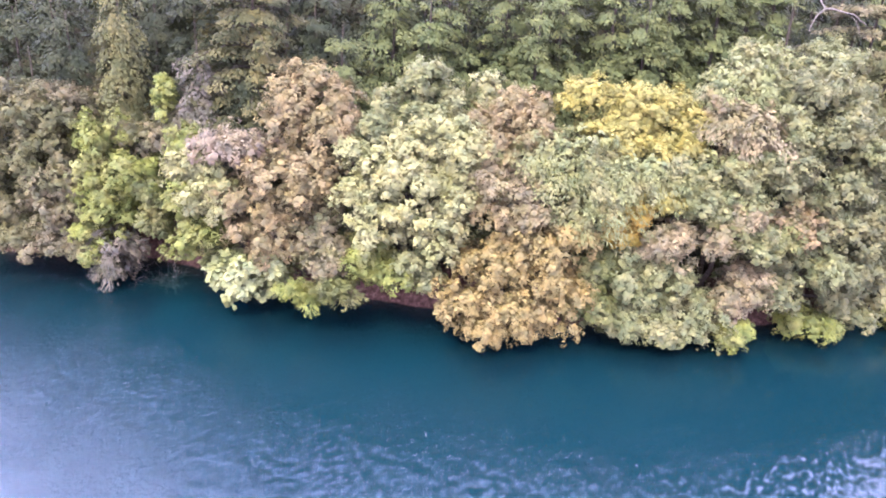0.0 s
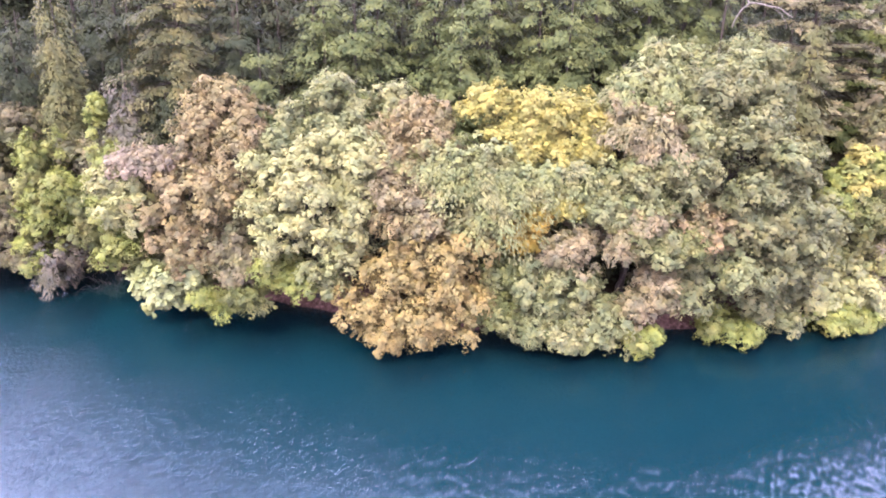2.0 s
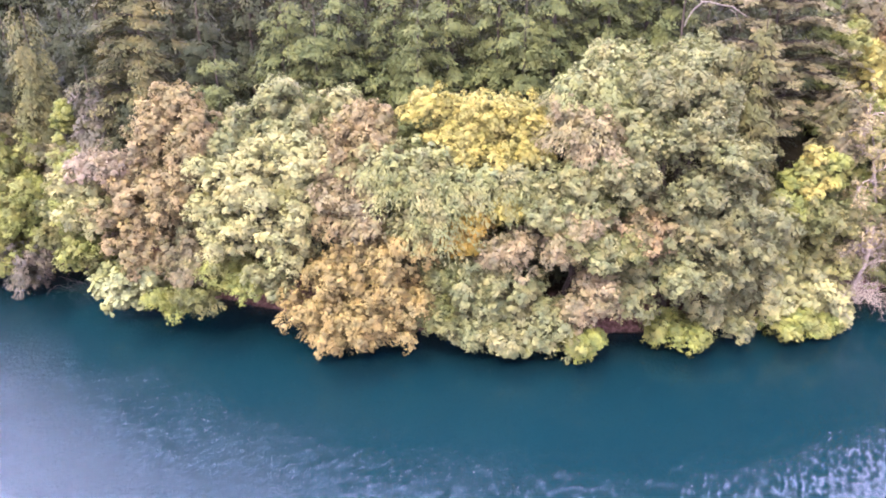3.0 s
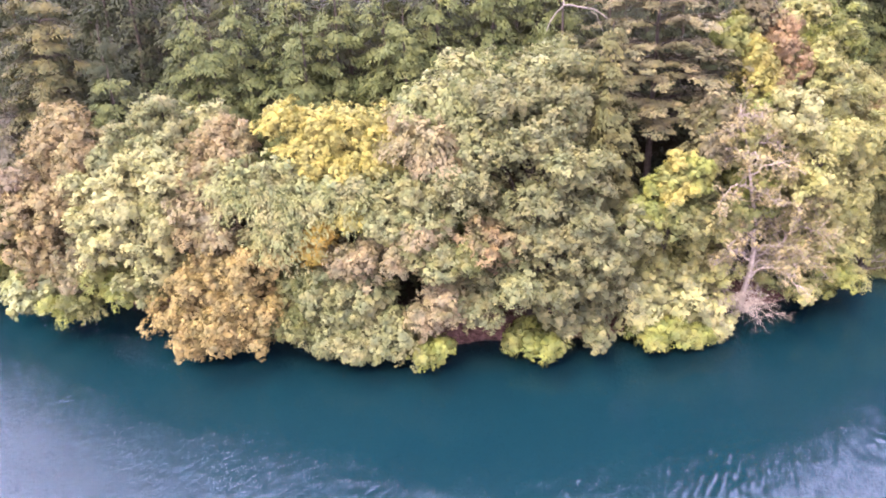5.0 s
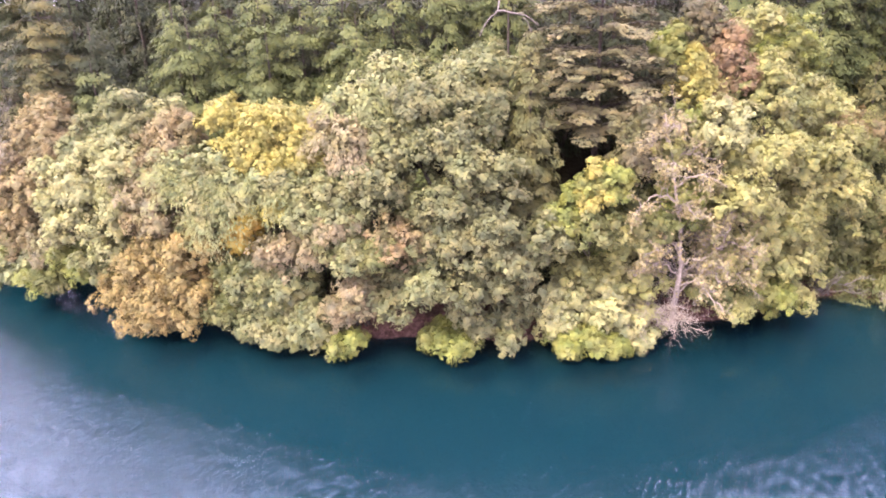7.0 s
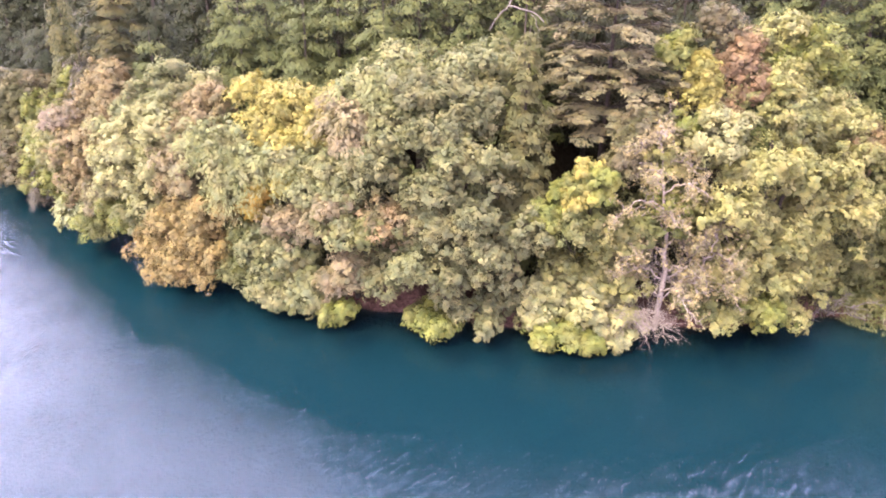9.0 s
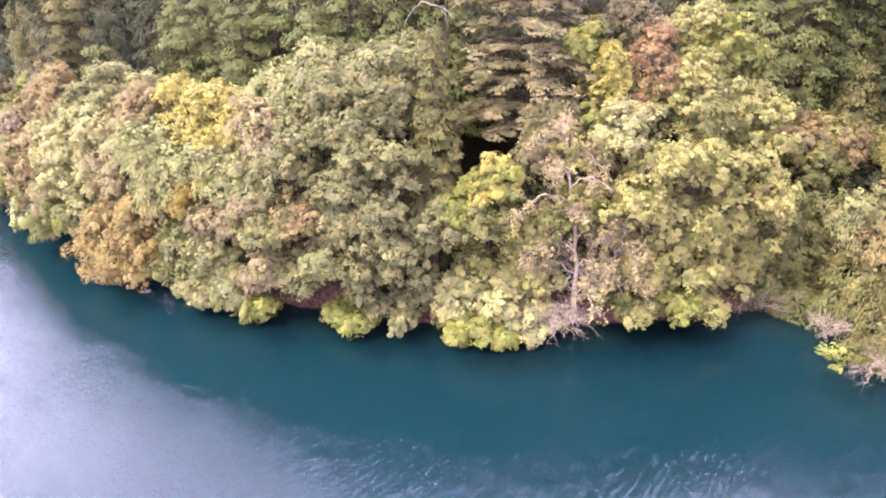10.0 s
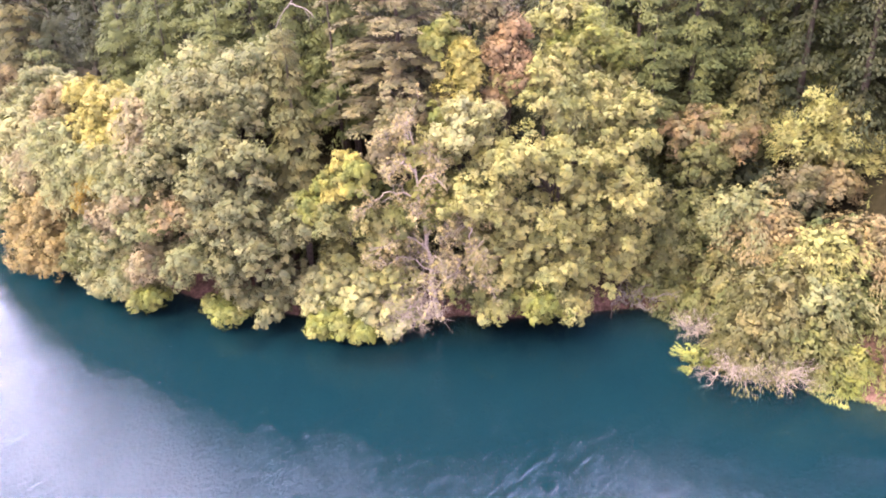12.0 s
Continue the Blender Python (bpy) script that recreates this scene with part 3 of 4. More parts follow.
tree("shrub", "dark shrub in shade under the trees", "shrub", [(-5.8, 30.8, 2.0, 0.66, 0.58), (-3.4, 29.5, 2.0, 0.64, 0.46)], GREEN, stem=0.05)
for x, y, z in ((-24.5, 40.5, 3.2), (-28.5, 42, 3.4), (-33, 43.5, 3.0), (-38, 45.5, 3.4), (-44, 48, 3.2), (-51, 51, 3.6)):
    tree("broadleaf_tree", "olive-green broadleaf tree on the far bank", "broadleaf tree", [(x, y - 1.2, z - 1.8, 2.2, 1.9), (x + 1.6, y - 0.6, z, 2.0, 1.8), (x - 1.5, y - 0.2, z + 0.6, 2.0, 1.8), (x, y + 0.4, z + 2.2, 1.8, 1.5)], OLIVE if RNG.random() < 0.6 else GREYBROWN, space=1.1, count=120, leaf=0.16, tuft=0.7)
tree("broadleaf_tree", "grey-green broadleaf tree behind a cream-leaved tree", "broadleaf tree", [(0.5, 31.8, 10.5, 1.15, 0.92), (-0.9, 31.2, 9.3, 1.31, 1.06), (-1.9, 30.5, 8.3, 0.99, 0.94), (1.2, 30.9, 9.4, 1.14, 1.01)], SAGE)
tree("broadleaf_tree", "large cream and pale green tree in full leaf beside the lake", "broadleaf tree", [(0.4, 29.3, 8.2, 1.70, 1.02), (-2.3, 29.6, 7.5, 1.34, 0.87), (-1.2, 29.2, 7.1, 1.21, 0.87), (-2.6, 29.2, 5.9, 1.10, 1.10), (-0.4, 29.0, 6.4, 1.71, 1.17),
    (1.8, 29.1, 8.2, 1.22, 0.97), (1.1, 28.7, 6.3, 1.22, 1.10), (-1.3, 28.8, 4.8, 1.53, 1.03), (0.5, 28.4, 4.6, 1.35, 1.03), (-2.2, 28.9, 3.1, 1.05, 0.90),
    (-0.2, 28.2, 3.1, 1.24, 0.79), (-1.0, 28.1, 2.6, 0.99, 0.44)], CREAM, others={9: LIME, 10: SAGE, 11: LIME})
tree("broadleaf_tree", "pale tan tree thinning in autumn", "broadleaf tree", [(3.1, 31.5, 10.2, 0.77, 0.67), (4.5, 30.1, 9.7, 1.13, 0.85), (3.5, 29.8, 9.0, 1.12, 0.84), (4.7, 29.1, 8.9, 0.98, 0.74), (3.3, 29.1, 8.1, 0.98, 0.69)], TAN, others={0: CREAM})
tree("shrub", "pinkish brown thinning shrub", "shrub", [(3.7, 28.1, 6.8, 1.33, 0.87), (3.2, 27.8, 5.8, 0.97, 0.82), (4.4, 27.5, 5.7, 0.97, 0.73)], PINK, leaf=0.075, thin=0.7, stem=0.07, others={1: TAN})
tree("broadleaf_tree", "bright yellow autumn tree with rounded crown", "broadleaf tree", [(7.1, 29.6, 10.5, 0.99, 0.55), (8.8, 29.7, 10.5, 1.21, 0.75), (10.4, 29.7, 10.4, 1.32, 0.86), (11.4, 29.2, 9.7, 1.02, 0.86), (9.9, 29.2, 9.6, 1.26, 0.76),
    (8.2, 29.2, 9.5, 1.25, 0.65), (11.6, 28.5, 8.6, 0.75, 0.60), (10.5, 28.7, 8.5, 1.13, 0.60), (9.1, 28.7, 8.7, 1.00, 0.55)], YELLOW)
tree("broadleaf_tree", "feathery pale green tree with drooping layered sprays", "broadleaf tree", [(5.6, 28.1, 8.4, 1.25, 0.67), (7.1, 28.2, 8.7, 1.21, 0.68), (6.2, 27.7, 7.7, 1.32, 0.67), (7.8, 27.8, 7.7, 1.34, 0.73), (9.6, 28.1, 7.8, 1.24, 0.64),
    (7.3, 27.6, 6.6, 1.34, 0.68), (6.9, 27.6, 5.8, 0.98, 0.49), (10.6, 27.8, 7.9, 0.99, 0.44)], FEATHER, style="spray")
tree("shrub", "orange-yellow shrub under the yellow tree", "shrub", [(9.9, 27.5, 6.4, 1.19, 0.54), (8.8, 27.5, 6.0, 0.87, 0.49), (8.6, 27.3, 5.1, 0.79, 0.55)], ORANGE, stem=0.06, others={0: YELLOW})
tree("broadleaf_tree", "ochre autumn tree leaning over the water", "broadleaf tree", [(6.0, 27.6, 5.0, 1.28, 0.94), (4.5, 27.3, 4.5, 1.10, 0.88), (3.1, 27.5, 3.5, 1.47, 0.93), (5.3, 27.2, 3.2, 1.53, 0.99), (2.6, 27.5, 1.9, 1.70, 0.95),
    (4.6, 26.9, 1.9, 1.68, 0.99), (6.3, 26.8, 2.5, 1.04, 1.09), (2.1, 27.1, 0.8, 0.90, 0.50), (3.4, 26.6, 1.1, 1.23, 0.44)], OCHRE)
tree("shrub", "green shrub between ochre and sage trees", "shrub", [(7.8, 27.4, 3.8, 0.88, 0.85), (7.5, 27.0, 2.8, 0.87, 0.70), (7.8, 26.6, 1.7, 1.00, 0.55)], GREEN, stem=0.06)
tree("shrub", "faded pink shrub below the yellow tree", "shrub", [(9.8, 27.1, 4.9, 0.87, 0.70), (10.9, 27.0, 4.7, 0.95, 0.85)], PINK, leaf=0.075, thin=0.7, stem=0.06)
tree("broadleaf_tree", "low sage-green tree with boughs dipping to the lake", "broadleaf tree", [(9.1, 26.9, 3.3, 1.25, 0.95), (10.8, 26.8, 3.4, 1.21, 0.90), (9.6, 26.7, 1.8, 1.27, 0.91), (11.6, 26.8, 1.6, 1.67, 1.13), (10.4, 26.3, 0.6, 1.58, 0.66),
    (12.5, 26.3, 0.6, 1.08, 0.67), (8.7, 26.6, 1.2, 1.01, 0.61)], SAGE, others={4: FEATHER})
tree("shrub", "lime-green tuft at the waterline", "shrub", [(13.9, 26.0, 1.0, 0.87, 0.41), (12.9, 25.8, 0.3, 0.61, 0.26)], LIME, stem=0.05)
tree("shrub", "brownish pale shrub with thin leaves", "shrub", [(14.4, 26.4, 3.0, 1.17, 0.82), (13.6, 26.3, 2.4, 0.92, 0.56)], PINK, leaf=0.075, thin=0.8, stem=0.06)
tree("broadleaf_tree", "feathery cream-green tree with wispy crown", "broadleaf tree", [(13.6, 29.2, 11.1, 1.14, 0.91), (15.0, 29.5, 11.7, 1.26, 0.91), (15.6, 30.5, 12.5, 0.90, 0.64), (14.1, 27.7, 9.9, 1.34, 0.63), (13.0, 28.3, 10.3, 0.87, 0.75)], FEATHER, style="spray", others={3: PINK, 4: PINK})
tree("broadleaf_tree", "pale sage tree with drooping leaf sprays", "broadleaf tree", [(13.0, 27.3, 7.6, 1.37, 0.90), (14.1, 27.0, 6.8, 1.11, 0.84), (12.2, 26.9, 6.4, 1.00, 0.90), (13.7, 26.8, 5.7, 1.20, 0.85), (14.9, 27.0, 8.1, 0.97, 0.73)], SAGE, others={0: FEATHER, 3: GREEN})
tree("broadleaf_tree", "great sage-green broadleaf tree with billowing crown above the lake", "broadleaf tree", [(18.6, 30.3, 12.3, 1.56, 1.01), (20.0, 30.7, 12.6, 1.01, 0.86), (17.2, 28.8, 11.1, 1.28, 1.03), (19.1, 29.1, 10.8, 1.43, 1.04), (20.2, 29.7, 10.8, 0.90, 1.10),
    (16.2, 27.6, 9.6, 1.26, 0.97), (18.3, 27.3, 9.4, 1.24, 0.81), (19.7, 27.2, 9.0, 1.33, 0.76), (20.8, 27.4, 8.3, 0.96, 0.67), (16.0, 26.8, 7.9, 1.11, 0.96),
    (18.3, 26.9, 7.1, 1.40, 1.06)], DEEPSAGE, stem=0.3, others={0: SAGE, 1: SAGE, 5: SAGE, 7: SAGE})
tree("broadleaf_tree", "sage broadleaf tree with tinted lower boughs at the shore", "broadleaf tree", [(20.5, 27.3, 6.4, 1.51, 1.12), (22.5, 27.9, 5.6, 1.12, 1.15), (16.8, 26.6, 5.8, 1.34, 0.98), (19.0, 26.8, 5.4, 1.35, 1.03), (21.3, 27.0, 4.5, 1.43, 1.18),
    (17.5, 26.4, 4.0, 1.36, 1.04), (19.6, 26.8, 3.2, 1.45, 1.05), (15.9, 26.4, 3.0, 1.06, 0.91), (22.1, 28.1, 2.1, 0.94, 1.15), (20.5, 27.3, 1.2, 1.17, 0.67),
    (14.6, 26.7, 2.7, 0.92, 1.13)], DEEPSAGE, stem=0.22, others={2: PEACH, 10: PINK, 5: SAGE})
tree("shrub", "lime-green bough tuft at the waterline", "shrub", [(18.6, 27.0, 0.9, 1.20, 0.68), (17.7, 26.7, 0.8, 0.65, 0.41), (19.1, 26.8, 0.3, 0.65, 0.26)], LIME, stem=0.06)
tree("shrub", "pinkish green shrub in the gap between two trees", "shrub", [(12.8, 26.4, 5.2, 0.88, 0.68), (14.4, 26.3, 4.9, 1.13, 0.78), (15.7, 26.3, 5.3, 0.88, 0.69), (13.7, 26.3, 6.0, 0.87, 0.58)], PINK, stem=0.07, others={1: SAGE, 2: GREEN})
tree("shrub", "yellow-green young tree beside a dark gully", "shrub", [(24.9, 29.2, 8.5, 0.65, 0.40), (25.6, 29.0, 8.1, 0.59, 0.40), (24.5, 29.0, 7.9, 0.60, 0.40), (23.8, 28.7, 7.3, 0.60, 0.45), (24.7, 28.8, 7.1, 0.75, 0.45),
    (25.5, 28.8, 7.3, 0.50, 0.40), (23.4, 28.3, 6.5, 0.70, 0.45), (24.9, 28.5, 6.0, 1.05, 0.60)], LIME, stem=0.07, others={0: YELLOW, 4: YELLOW, 7: GREEN})
tree("broadleaf_tree", "yellow autumn tree high on the slope", "broadleaf tree", [(27.9, 33.2, 13.3, 0.75, 0.7), (29.2, 33.3, 12.4, 0.8, 0.9), (29.1, 32.7, 11.3, 0.85, 0.7), (28.8, 31.4, 10.5, 0.5, 0.6)], LIME, others={1: YELLOW, 2: YELLOW})
tree("broadleaf_tree", "russet-pink tree fading in autumn", "broadleaf tree", [(30.5, 34.7, 13.1, 1.0, 0.95), (31.2, 34.4, 11.9, 0.8, 1.0), (30.6, 33.6, 10.8, 0.5, 0.8), (29.3, 35.4, 14.5, 1.2, 0.65)], RUSSET, others={3: GREYBROWN})
tree("broadleaf_tree", "light lime-green tree with rounded crown on the slope", "broadleaf tree", [(32.2, 37.0, 14.0, 1.4, 0.9), (33.4, 36.9, 13.3, 1.5, 1.1), (34.4, 37.2, 12.2, 1.2, 1.0), (33.0, 36.2, 12.3, 1.0, 0.8)], OLDGOLD, others={1: LIME, 2: LIME})
tree("broadleaf_tree", "wispy grey-green tree with feathery sprays", "broadleaf tree", [(33.3, 35.9, 11.5, 1.02, 1.19), (33.4, 34.4, 10.7, 0.82, 0.68)], FEATHER, style="spray")
sparse_tree("thin_tree", "thin pinkish grey tree with bare twigs and few leaves", [(28.7, 30.2, 0.7), (28.8, 29.6, 3.0), (28.6, 29.5, 5.5), (28.2, 29.8, 8.0), (27.6, 30.2, 10.6)], 20, 2.5, PALETWIG, ROSEBEIGE)
sparse_tree("thin_tree", "leaning thin tree of grey twigs with faded leaves", [(29.9, 31.3, 1.2), (30.2, 30.5, 3.5), (30.6, 30.0, 5.2), (30.9, 30.0, 6.6)], 9, 1.7, PALETWIG, ROSEBEIGE, stem=0.1)
tree("shrub", "grey-green shrub behind the thin tree", "shrub", [(27.2, 31.4, 9.9, 1.3, 0.8), (28.3, 31.2, 8.6, 1.3, 0.9), (26.6, 30.6, 8.6, 0.9, 0.7), (28.8, 31.2, 6.8, 1.4, 1.0), (30.6, 31.4, 5.4, 1.2, 1.0)], OLDGOLD, stem=0.08, others={0: GREYBROWN, 2: GREYBROWN, 3: LIME})
tree("shrub", "green undergrowth below the thin tree", "shrub", [(27.4, 30.0, 5.8, 1.55, 0.88), (26.6, 30.6, 3.2, 1.64, 1.09), (24.2, 29.4, 3.4, 1.01, 0.90), (26.3, 29.7, 5.1, 1.30, 0.78)], OLDGOLD, stem=0.07, others={0: GREEN})
tree("broadleaf_tree", "pale cream bush with dense leaves dipping to the lake", "broadleaf tree", [(23.8, 28.4, 1.9, 1.15, 1.10), (25.5, 29.0, 1.8, 1.27, 0.95), (26.9, 29.5, 1.2, 1.02, 1.08), (24.0, 27.7, 0.8, 0.94, 0.62), (25.3, 27.9, 0.6, 0.94, 0.63),
    (26.6, 28.7, 0.6, 0.80, 0.48)], CREAM, leaf=0.11, others={3: LIME, 4: LIME})
tree("broadleaf_tree", "great yellow-green broadleaf tree with dense domed crown", "broadleaf tree", [(30.1, 31.0, 10.0, 1.43, 1.04), (32.3, 34.3, 11.4, 1.33, 1.02), (34.1, 34.9, 10.3, 1.49, 1.13), (35.5, 36.8, 10.2, 1.38, 1.17), (32.0, 32.1, 8.4, 1.67, 1.16),
    (34.1, 33.7, 8.1, 1.75, 1.28), (36.0, 35.2, 8.3, 1.35, 1.35), (30.9, 30.2, 7.2, 1.29, 1.14), (32.7, 32.6, 5.6, 1.74, 1.32)], OLDGOLD, stem=0.3, others={0: CREAM, 3: OLDGOLD})
tree("broadleaf_tree", "yellow-green broadleaf tree with low spreading boughs", "broadleaf tree", [(35.0, 34.3, 5.5, 1.76, 1.38), (36.7, 34.8, 6.3, 1.10, 1.36), (31.4, 31.9, 3.7, 1.56, 1.07), (33.5, 32.9, 3.1, 1.67, 1.13), (35.2, 35.8, 2.3, 1.78, 1.26),
    (36.3, 36.7, 2.9, 1.26, 1.32), (33.1, 31.8, 1.8, 1.39, 0.70), (30.7, 31.0, 2.3, 1.29, 0.75), (34.3, 32.8, 1.5, 1.09, 0.60), (31.5, 30.9, 1.7, 0.80, 0.48)], OLDGOLD, stem=0.2, others={6: LIME, 7: GREEN})
tree("shrub", "green shrub with feathery sprays in shade", "shrub", [(38.3, 38.0, 4.9, 1.13, 1.41), (38.3, 37.8, 2.8, 1.21, 1.26), (37.3, 36.9, 1.5, 1.10, 0.81), (39.0, 37.4, 1.2, 1.44, 0.80)], GREEN, style="spray", stem=0.07)
tree("broadleaf_tree", "orange-tan tree thinning beside conifers", "broadleaf tree", [(38.0, 40.5, 8.2, 1.30, 1.10), (39.3, 41.4, 8.2, 1.31, 0.99), (38.9, 39.4, 6.9, 1.27, 1.02), (40.4, 41.1, 7.9, 0.97, 0.80)], PEACH, leaf=0.075, thin=0.9, others={1: OLDGOLD, 2: GREEN})
tree("cypress_tree", "light green cypress with hanging sprays", "broadleaf tree", [(44.3, 42.9, 8.7, 1.41, 0.96), (43.7, 42.1, 7.7, 1.35, 0.96), (45.5, 43.0, 7.3, 1.36, 1.24), (47.2, 43.4, 6.4, 1.70, 1.70)], OLDGOLD, style="spray", droop=0.1)
tree("broadleaf_tree", "russet-brown tree among green sprays", "broadleaf tree", [(43.5, 40.3, 6.1, 1.21, 0.72), (44.8, 41.1, 6.0, 1.22, 0.77)], TAN, leaf=0.075, others={0: GREYBROWN, 1: TAN})
tree("spray_tree", "peach-tipped tree with layered drooping sprays over the bank", "broadleaf tree", [(42.2, 37.8, 4.8, 1.60, 0.75), (43.8, 37.7, 4.1, 1.45, 0.79), (45.2, 35.8, 4.8, 1.27, 0.83), (40.9, 37.9, 5.6, 1.22, 0.76), (46.5, 36.7, 4.9, 1.47, 1.47)], PALEPEACH, style="spray", droop=0.6, others={2: OLDGOLD, 3: SAGE})
tree("spray_tree", "green tree with long drooping sprays reaching the water", "broadleaf tree", [(41.3, 37.3, 3.1, 1.36, 1.15), (41.1, 36.1, 1.6, 1.35, 1.08), (43.2, 34.1, 3.3, 1.46, 0.92), (45.0, 34.6, 3.1, 1.45, 0.97), (43.1, 33.1, 1.8, 1.57, 0.97),
    (45.0, 33.5, 1.5, 1.43, 1.05), (46.3, 33.2, 0.8, 1.08, 1.03), (47.4, 35.7, 2.0, 1.47, 2.20), (41.8, 32.8, 1.1, 0.99, 0.59)], HANGING, style="spray", droop=0.9, others={1: GREEN, 3: SAGE, 6: LIME, 5: GREEN, 7: GREEN})
tree("shrub", "lime-green tuft beside pale dead twigs at the waterline", "shrub", [(40.2, 32.2, 0.4, 0.55, 0.18), (40.9, 31.8, 0.4, 0.64, 0.20), (41.3, 31.5, 0.4, 0.48, 0.17)], LIME, style="spray", stem=0.04, tuft=0.4, space=0.6, droop=0.1)
tree("shrub", "green shrub with drooping sprays at the red bank", "shrub", [(47.0, 33.2, 0.7, 0.79, 0.60), (47.8, 33.0, 0.5, 0.91, 0.64), (48.7, 32.7, 0.5, 0.89, 0.67)], GREEN, style="spray", stem=0.07)
conifer("cypress", "slender grey-green cypress above the bank", -14.1, 37.8, 14.6, 1.55, CEDAR, z0=5.2, droop=1.3, taper=0.4, step=0.4)
conifer("conifer", "yellowish green young conifer", -3.3, 34.3, 12.9, 1.53, CYPRESS, z0=8.5, droop=0.3)
conifer("silver_conifer", "grey thinning conifer among dark firs", -10.0, 35.0, 11.8, 1.10, SILVER, z0=7.6, droop=0.9)
conifer("dark_conifer", "dark green conifer in shade", -8.1, 34.9, 10.5, 1.87, SHADEFIR, z0=7.4)
conifer("cedar", "olive cedar with pointed top beside the great tree", 21.8, 29.5, 14.5, 1.35, CEDAR, z0=7.0, taper=0.75, step=0.36, droop=0.7, pad=0.42)
conifer("grey_fir", "silver-grey fir with horizontal sprays", 36.0, 41.1, 13.8, 1.81, CYPRESS, z0=8.0, droop=0.1)
conifer("conifer", "green conifer with yellowing top", 40.9, 44.0, 11.9, 1.80, CEDAR, z0=5.7)
conifer("layered_fir", "tall fir with flat tiered boughs and paler patches of needles", -7.6, 36.1, 17.0, 3.4, FIR, z0=7.6, step=0.9, arms=16, droop=0.4, pads=9, taper=0.4, tilt=0.7, hang=0.4, pad=0.62, count=44, even=0.12, wooded=True)
conifer("layered_fir", "tall fir with flat tiered boughs and paler patches of needles", 24.8, 34.6, 18.5, 4.6, LAYERFIR, z0=9.2, step=0.92, arms=17, droop=0.12, lift=0.05, pads=13, taper=0.3, tilt=0.55, hang=0.22, pad=0.5, count=50, even=0.05, wooded=True)
conifer("cypress", "tall green cypress in a dense stand on the slope", -0.5, 38.7, 16.1, 2.71, CYPRESS, z0=7.6, group="cypress stand")
conifer("cypress", "tall green cypress in a dense stand on the slope", 2.4, 38.5, 16.3, 2.56, CYPRESS, z0=7.8, group="cypress stand")
conifer("cypress", "tall green cypress in a dense stand on the slope", 5.5, 37.9, 16.5, 2.72, CYPRESS, z0=8.0, group="cypress stand")
conifer("cypress", "tall green cypress in a dense stand on the slope", 8.3, 37.2, 16.7, 2.54, CYPRESS, z0=8.2, group="cypress stand")
conifer("cypress", "tall green cypress in a dense stand on the slope", 11.0, 36.7, 16.9, 2.53, CYPRESS, z0=8.4, group="cypress stand")
conifer("cypress", "tall green cypress in a dense stand on the slope", 13.9, 36.4, 19.6, 2.38, CYPRESS, z0=8.6, group="cypress stand")
conifer("cypress", "tall green cypress in a dense stand on the slope", 16.8, 36.6, 19.8, 2.42, CYPRESS, z0=8.7, group="cypress stand")
conifer("cypress", "tall green cypress in a dense stand on the slope", 20.2, 36.9, 20.0, 2.65, CYPRESS, z0=8.8, group="cypress stand")
conifer("cypress", "tall green cypress in a dense stand on the slope", 19.1, 37.4, 20.0, 2.37, CYPRESS, z0=9.1, group="cypress stand")
conifer("cypress", "tall green cypress in a dense stand on the slope", 1.2, 37.3, 14.6, 2.01, CYPRESS, z0=7.8, group="cypress stand")
conifer("cypress", "tall green cypress in a dense stand on the slope", 6.7, 36.0, 15.1, 2.05, CYPRESS, z0=8.3, group="cypress stand")
conifer("cypress", "tall green cypress in a dense stand on the slope", 12.2, 35.2, 15.2, 1.99, CYPRESS, z0=8.6, group="cypress stand")
conifer("dark_fir", "dark fir tree on the shaded slope", -16.7, 38.5, 12.4, 2.49, SHADEFIR, z0=6.6, group="dark firs")
conifer("dark_fir", "dark fir tree on the shaded slope", -18.9, 39.4, 10.7, 2.05, SHADEFIR, z0=6.3, group="dark firs")
conifer("dark_fir", "dark fir tree on the shaded slope", -12.9, 40.3, 14.4, 2.10, SHADEFIR, z0=6.6, group="dark firs")
conifer("dark_fir", "dark fir tree on the shaded slope", -4.6, 36.4, 14.9, 2.28, SHADEFIR, z0=7.6, group="dark firs")
conifer("dark_fir", "dark fir tree on the shaded slope", -10.6, 38.3, 14.5, 2.34, SHADEFIR, z0=7.6, group="dark firs")
conifer("dark_cypress", "dark green cypress on the slope", 34.7, 43.0, 18.2, 2.36, CYPRESS, z0=5.8, group="cypress stand")
conifer("dark_cypress", "dark green cypress on the slope", 37.5, 43.9, 20.9, 2.50, CYPRESS, z0=5.3, group="cypress stand")
conifer("dark_cypress", "dark green cypress on the slope", 39.6, 46.2, 20.8, 2.58, CYPRESS, z0=4.0, group="cypress stand")
conifer("dark_cypress", "dark green cypress on the slope", 42.0, 47.1, 20.7, 2.56, CYPRESS, z0=4.1, group="cypress stand")
conifer("dark_cypress", "dark green cypress on the slope", 44.3, 47.1, 20.6, 2.49, CYPRESS, z0=4.3, group="cypress stand")
conifer("dark_cypress", "dark green cypress on the slope", 46.7, 48.2, 20.6, 2.66, CYPRESS, z0=3.7, group="cypress stand")
conifer("dark_cypress", "dark green cypress on the slope", 32.4, 44.2, 18.8, 2.69, CYPRESS, z0=4.9, group="cypress stand")

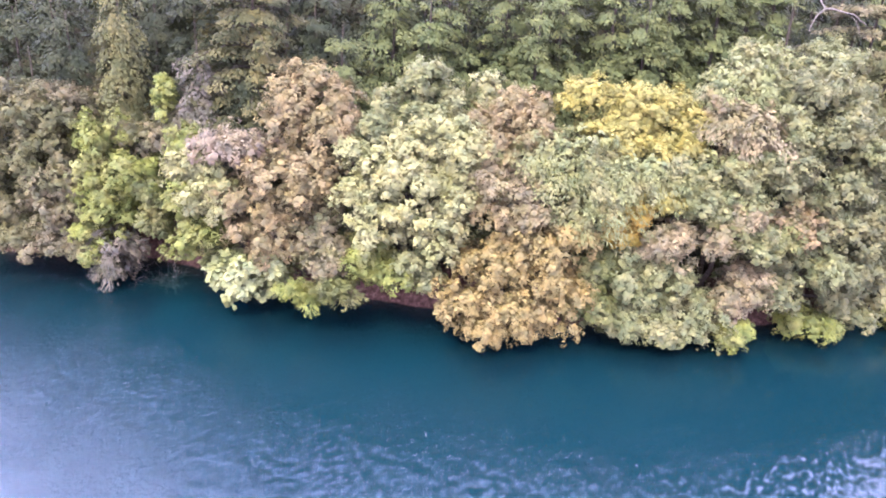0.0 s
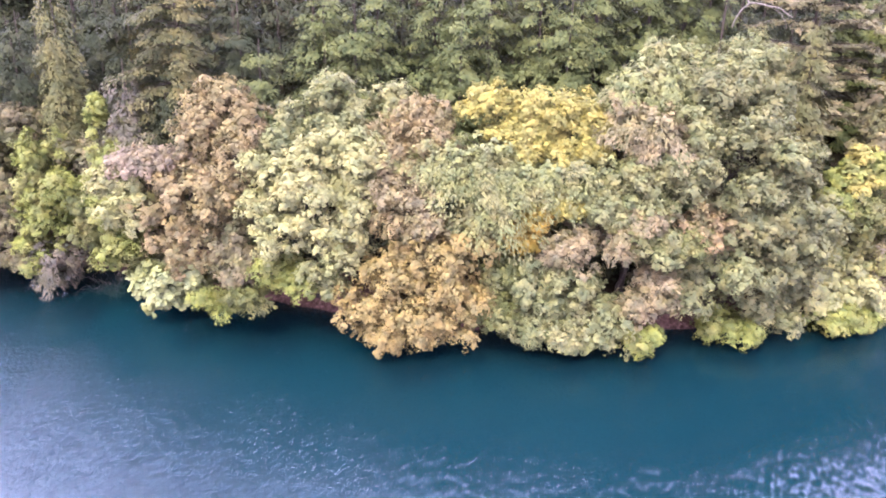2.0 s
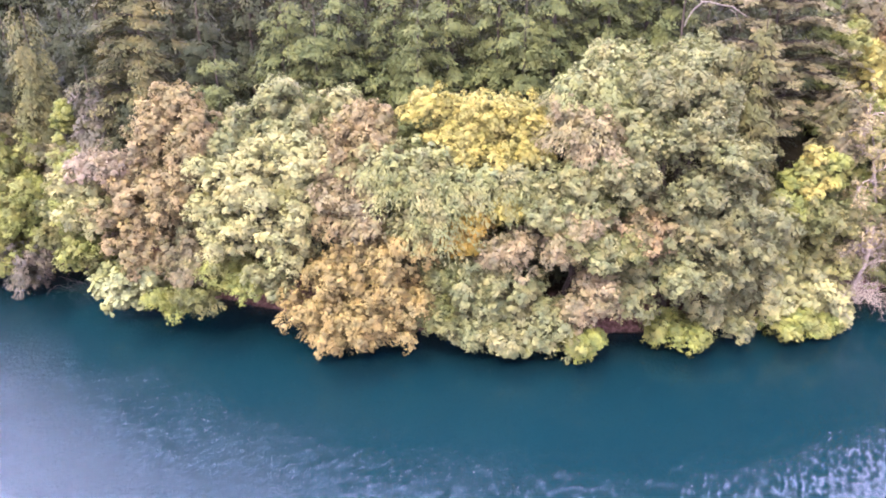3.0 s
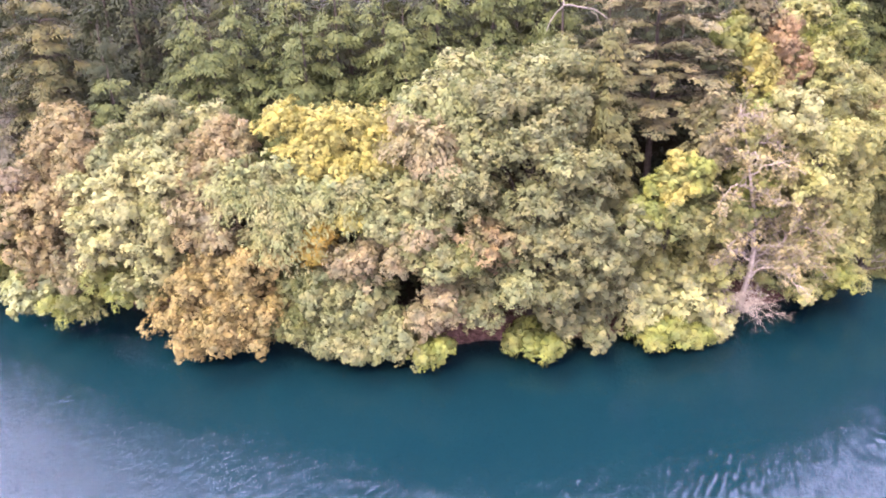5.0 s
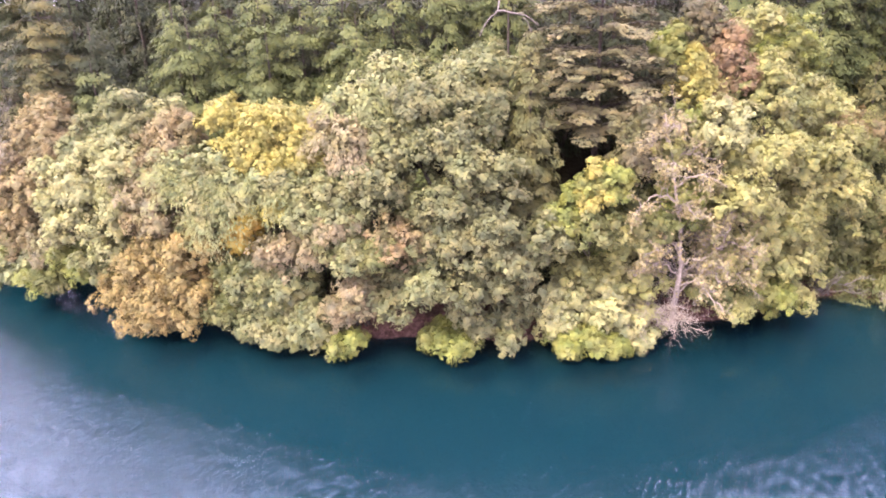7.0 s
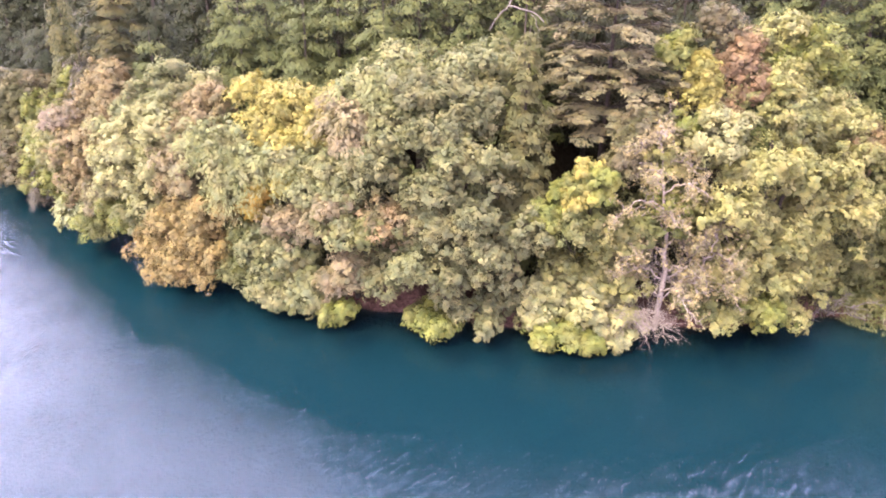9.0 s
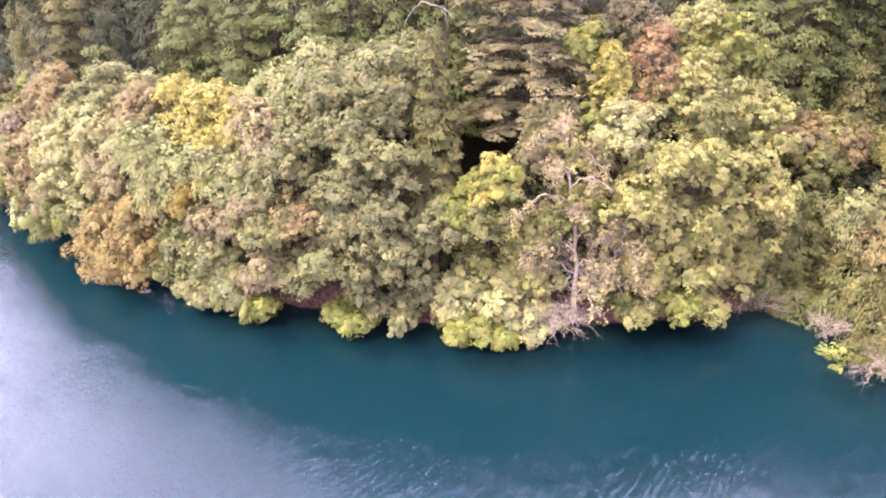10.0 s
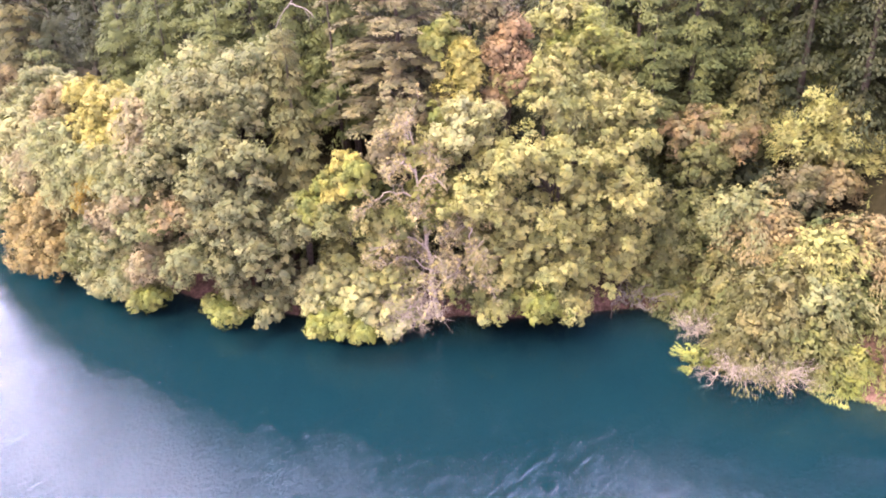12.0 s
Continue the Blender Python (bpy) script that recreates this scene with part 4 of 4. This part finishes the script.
# the wood behind, tree by tree up the slope
for row, (gap, depth, rise) in enumerate(((2.5, 11.0, 0.4), (3.0, 14.5, 2.0), (4.2, 20.0, 7.0))):
    x = -17.5 + row
    while x < 60:
        y = shore(x) + depth + RNG.normal() * 0.7
        tip = (20.5 if x < -4 else 18.0 if x < 36 else 21.5) + 0.3 * rise + RNG.normal() * 0.3
        # darker than the front cypresses: shade between the trees is in the leaf colour
        conifer("cypress", "tall cypress coloured dark for the shade of the crowded wood", x, y, tip, 2.1, SHADEFIR, z0=max(ground_z(x, y) + 1.5, tip - (10.5 if x < 36 else 14)), step=0.8, arms=8, pads=4, count=22, leaf=0.24, pad=0.8, taper=0.5, group="cypress stand")
        x += gap * (0.8 + 0.4 * RNG.random())
for x in range(-62, -11, 2):
    y, tip = 66 + 3 * RNG.random(), (21.3 if x > -42 else 19.0) + 0.8 * RNG.random()
    conifer("cypress", "dark conifer of the distant wood", x + RNG.random(), y, tip, 3.2, SHADEFIR, skirt=0.08, taper=0.32, step=0.95, arms=9, pads=4, count=20, leaf=0.36, pad=0.9, group="distant conifers")
for x in range(-70, -14, 4):
    conifer("cypress", "dark conifer of the distant wood", x + RNG.random(), 73 + 3 * RNG.random(), 23.0 + RNG.random(), 4.2, SHADEFIR, skirt=0.3, taper=0.25, step=1.1, arms=10, pads=4, count=22, leaf=0.5, pad=1.3, group="distant conifers")
for k in range(15):
    x = -38 + 1.4 * k
    conifer("cypress", "dark conifer of the distant wood", x + RNG.random(), 52 + 3 * RNG.random() - 0.4 * (x + 18), 12.4 + RNG.random(), 2.6, SHADEFIR, step=0.75, arms=9, pads=4, count=24, leaf=0.2, pad=0.75, group="distant conifers", skirt=0.1)
for k in range(13):
    x = -50 + 2.5 * k + RNG.random()
    y = shore(x) + 6.5 + 3 * RNG.random()
    conifer("cypress", "dark conifer behind the far bank", x, y, ground_z(x, y) + 8.0 + RNG.random(), 2.5, SHADEFIR, step=0.75, arms=9, pads=4, count=24, leaf=0.25, pad=0.75, group="distant conifers", skirt=0.08)
for x, y, tip in ((51, 31.5, 12.5), (54, 29.5, 15), (52.5, 34.5, 14.5), (57.5, 26, 15), (56.5, 31, 17), (61, 22.5, 16), (65, 18.5, 16), (59.5, 27.5, 18)):
    conifer("cypress", "dark green cypress on the point above the lake", x, y, tip, 2.4, CYPRESS, z0=1.5, step=0.9, arms=9, pads=4, count=28, leaf=0.18, pad=0.8, group="cypress stand")

# low undergrowth behind the front trees, about half of it in the shade-darkened needles
x = -38.0
while x < 47:
    y = shore(x) + 4.2 + RNG.random() * 2.0
    z = ground_z(x, y)
    tree("undergrowth", "dark green undergrowth shrub in the shade of the wood", "shrub", [(x, y, z + 1.0, 1.3, 1.2), (x + 0.9, y + 0.4, z + 1.7, 1.0, 1.0)], SHADEFIR if RNG.random() < 0.5 else CYPRESS, leaf=0.195, count=32, space=1.15, tuft=0.62, stem=0.06, group="undergrowth")
    x += 1.7 + 0.6 * RNG.random()
x = -38.0
while x < 46:
    y = shore(x) + 2.0 + RNG.random()
    z = ground_z(x, y)
    tree("undergrowth", "dark green undergrowth shrub in the shade of the wood", "shrub", [(x, y, z + 0.9, 1.1, 1.0)], SHADEFIR if RNG.random() < 0.5 else CYPRESS, leaf=0.195, count=32, space=1.15, tuft=0.62, stem=0.05, group="undergrowth")
    x += 1.6 + 0.6 * RNG.random()
twig_bush("bare_bush", "leafless pinkish bush with crooked twigs hanging to the water", (29.0, 29.8, 3.5), 1.97, 1.84, PALETWIG, count=20, hang=0.9, thick=0.017)
twig_bush("bare_bush", "fan of fine bare twigs hanging over the lake", (28.0, 29.0, 1.9), 1.6, 1.0, PALETWIG, count=22, lean=(0.5, -0.8), hang=0.75, thick=0.016)
twig_bush("bare_bush", "bare forked twigs reaching over the lake", (28.5, 29.4, 1.1), 1.47, 1.07, PALETWIG, count=18, hang=0.3, lean=(-0.5, -0.7))
twig_bush("bare_bush", "bleached dead branches leaning out from the red bank", (37.2, 35.3, 0.6), 1.5, 1.2, BLEACHED, count=8, thick=0.045, lean=(-0.6, -2.0))
twig_bush("bare_bush", "tangle of dead pinkish twigs over the water", (42.0, 31.5, 0.5), 1.44, 0.67, PALETWIG, count=26, hang=0.55)
twig_bush("bare_bush", "tangle of dead pinkish twigs over the water", (43.9, 31.7, 0.5), 1.40, 0.59, PALETWIG, count=24, hang=0.2)
twig_bush("bare_bush", "grey dead twigs at the foot of the bank", (40.2, 33.8, 0.5), 1.18, 0.73, PALETWIG, count=16)
twig_bush("bare_bush", "bare pinkish twigs on the red bank", (-12.2, 35.4), 1.3, 0.8, PALETWIG, count=18, lean=(0.3, -1.2))

# a dead tree with pale forked branches standing up behind the great tree
snag = thing("dead_tree", (20.3, 35.4, ground_z(20.3, 35.4)), "dead tree with bleached forked branches among conifers", "dead tree")
under(snag, "trunk", tube(bend((20.3, 35.4, ground_z(20.3, 35.4) - 0.3), (20.2, 35.2, 17.6), 0, 0.05, 9), 0.11, 0.04, 7), BARK, smooth=True)
for a, b, r in (((20.2, 35.2, 17.2), (20.0, 32.5, 15.0), 0.07), ((20.0, 32.5, 15.0), (19.2, 32.2, 13.9), 0.045), ((20.0, 32.5, 15.0), (21.9, 31.8, 14.4), 0.05), ((21.2, 32.1, 14.7), (21.7, 31.8, 13.9), 0.02)):
    under(snag, "branch", tube(bend(a, b, 0.15, 0.04, 7), r, 0.5 * r, 5), BLEACHED)
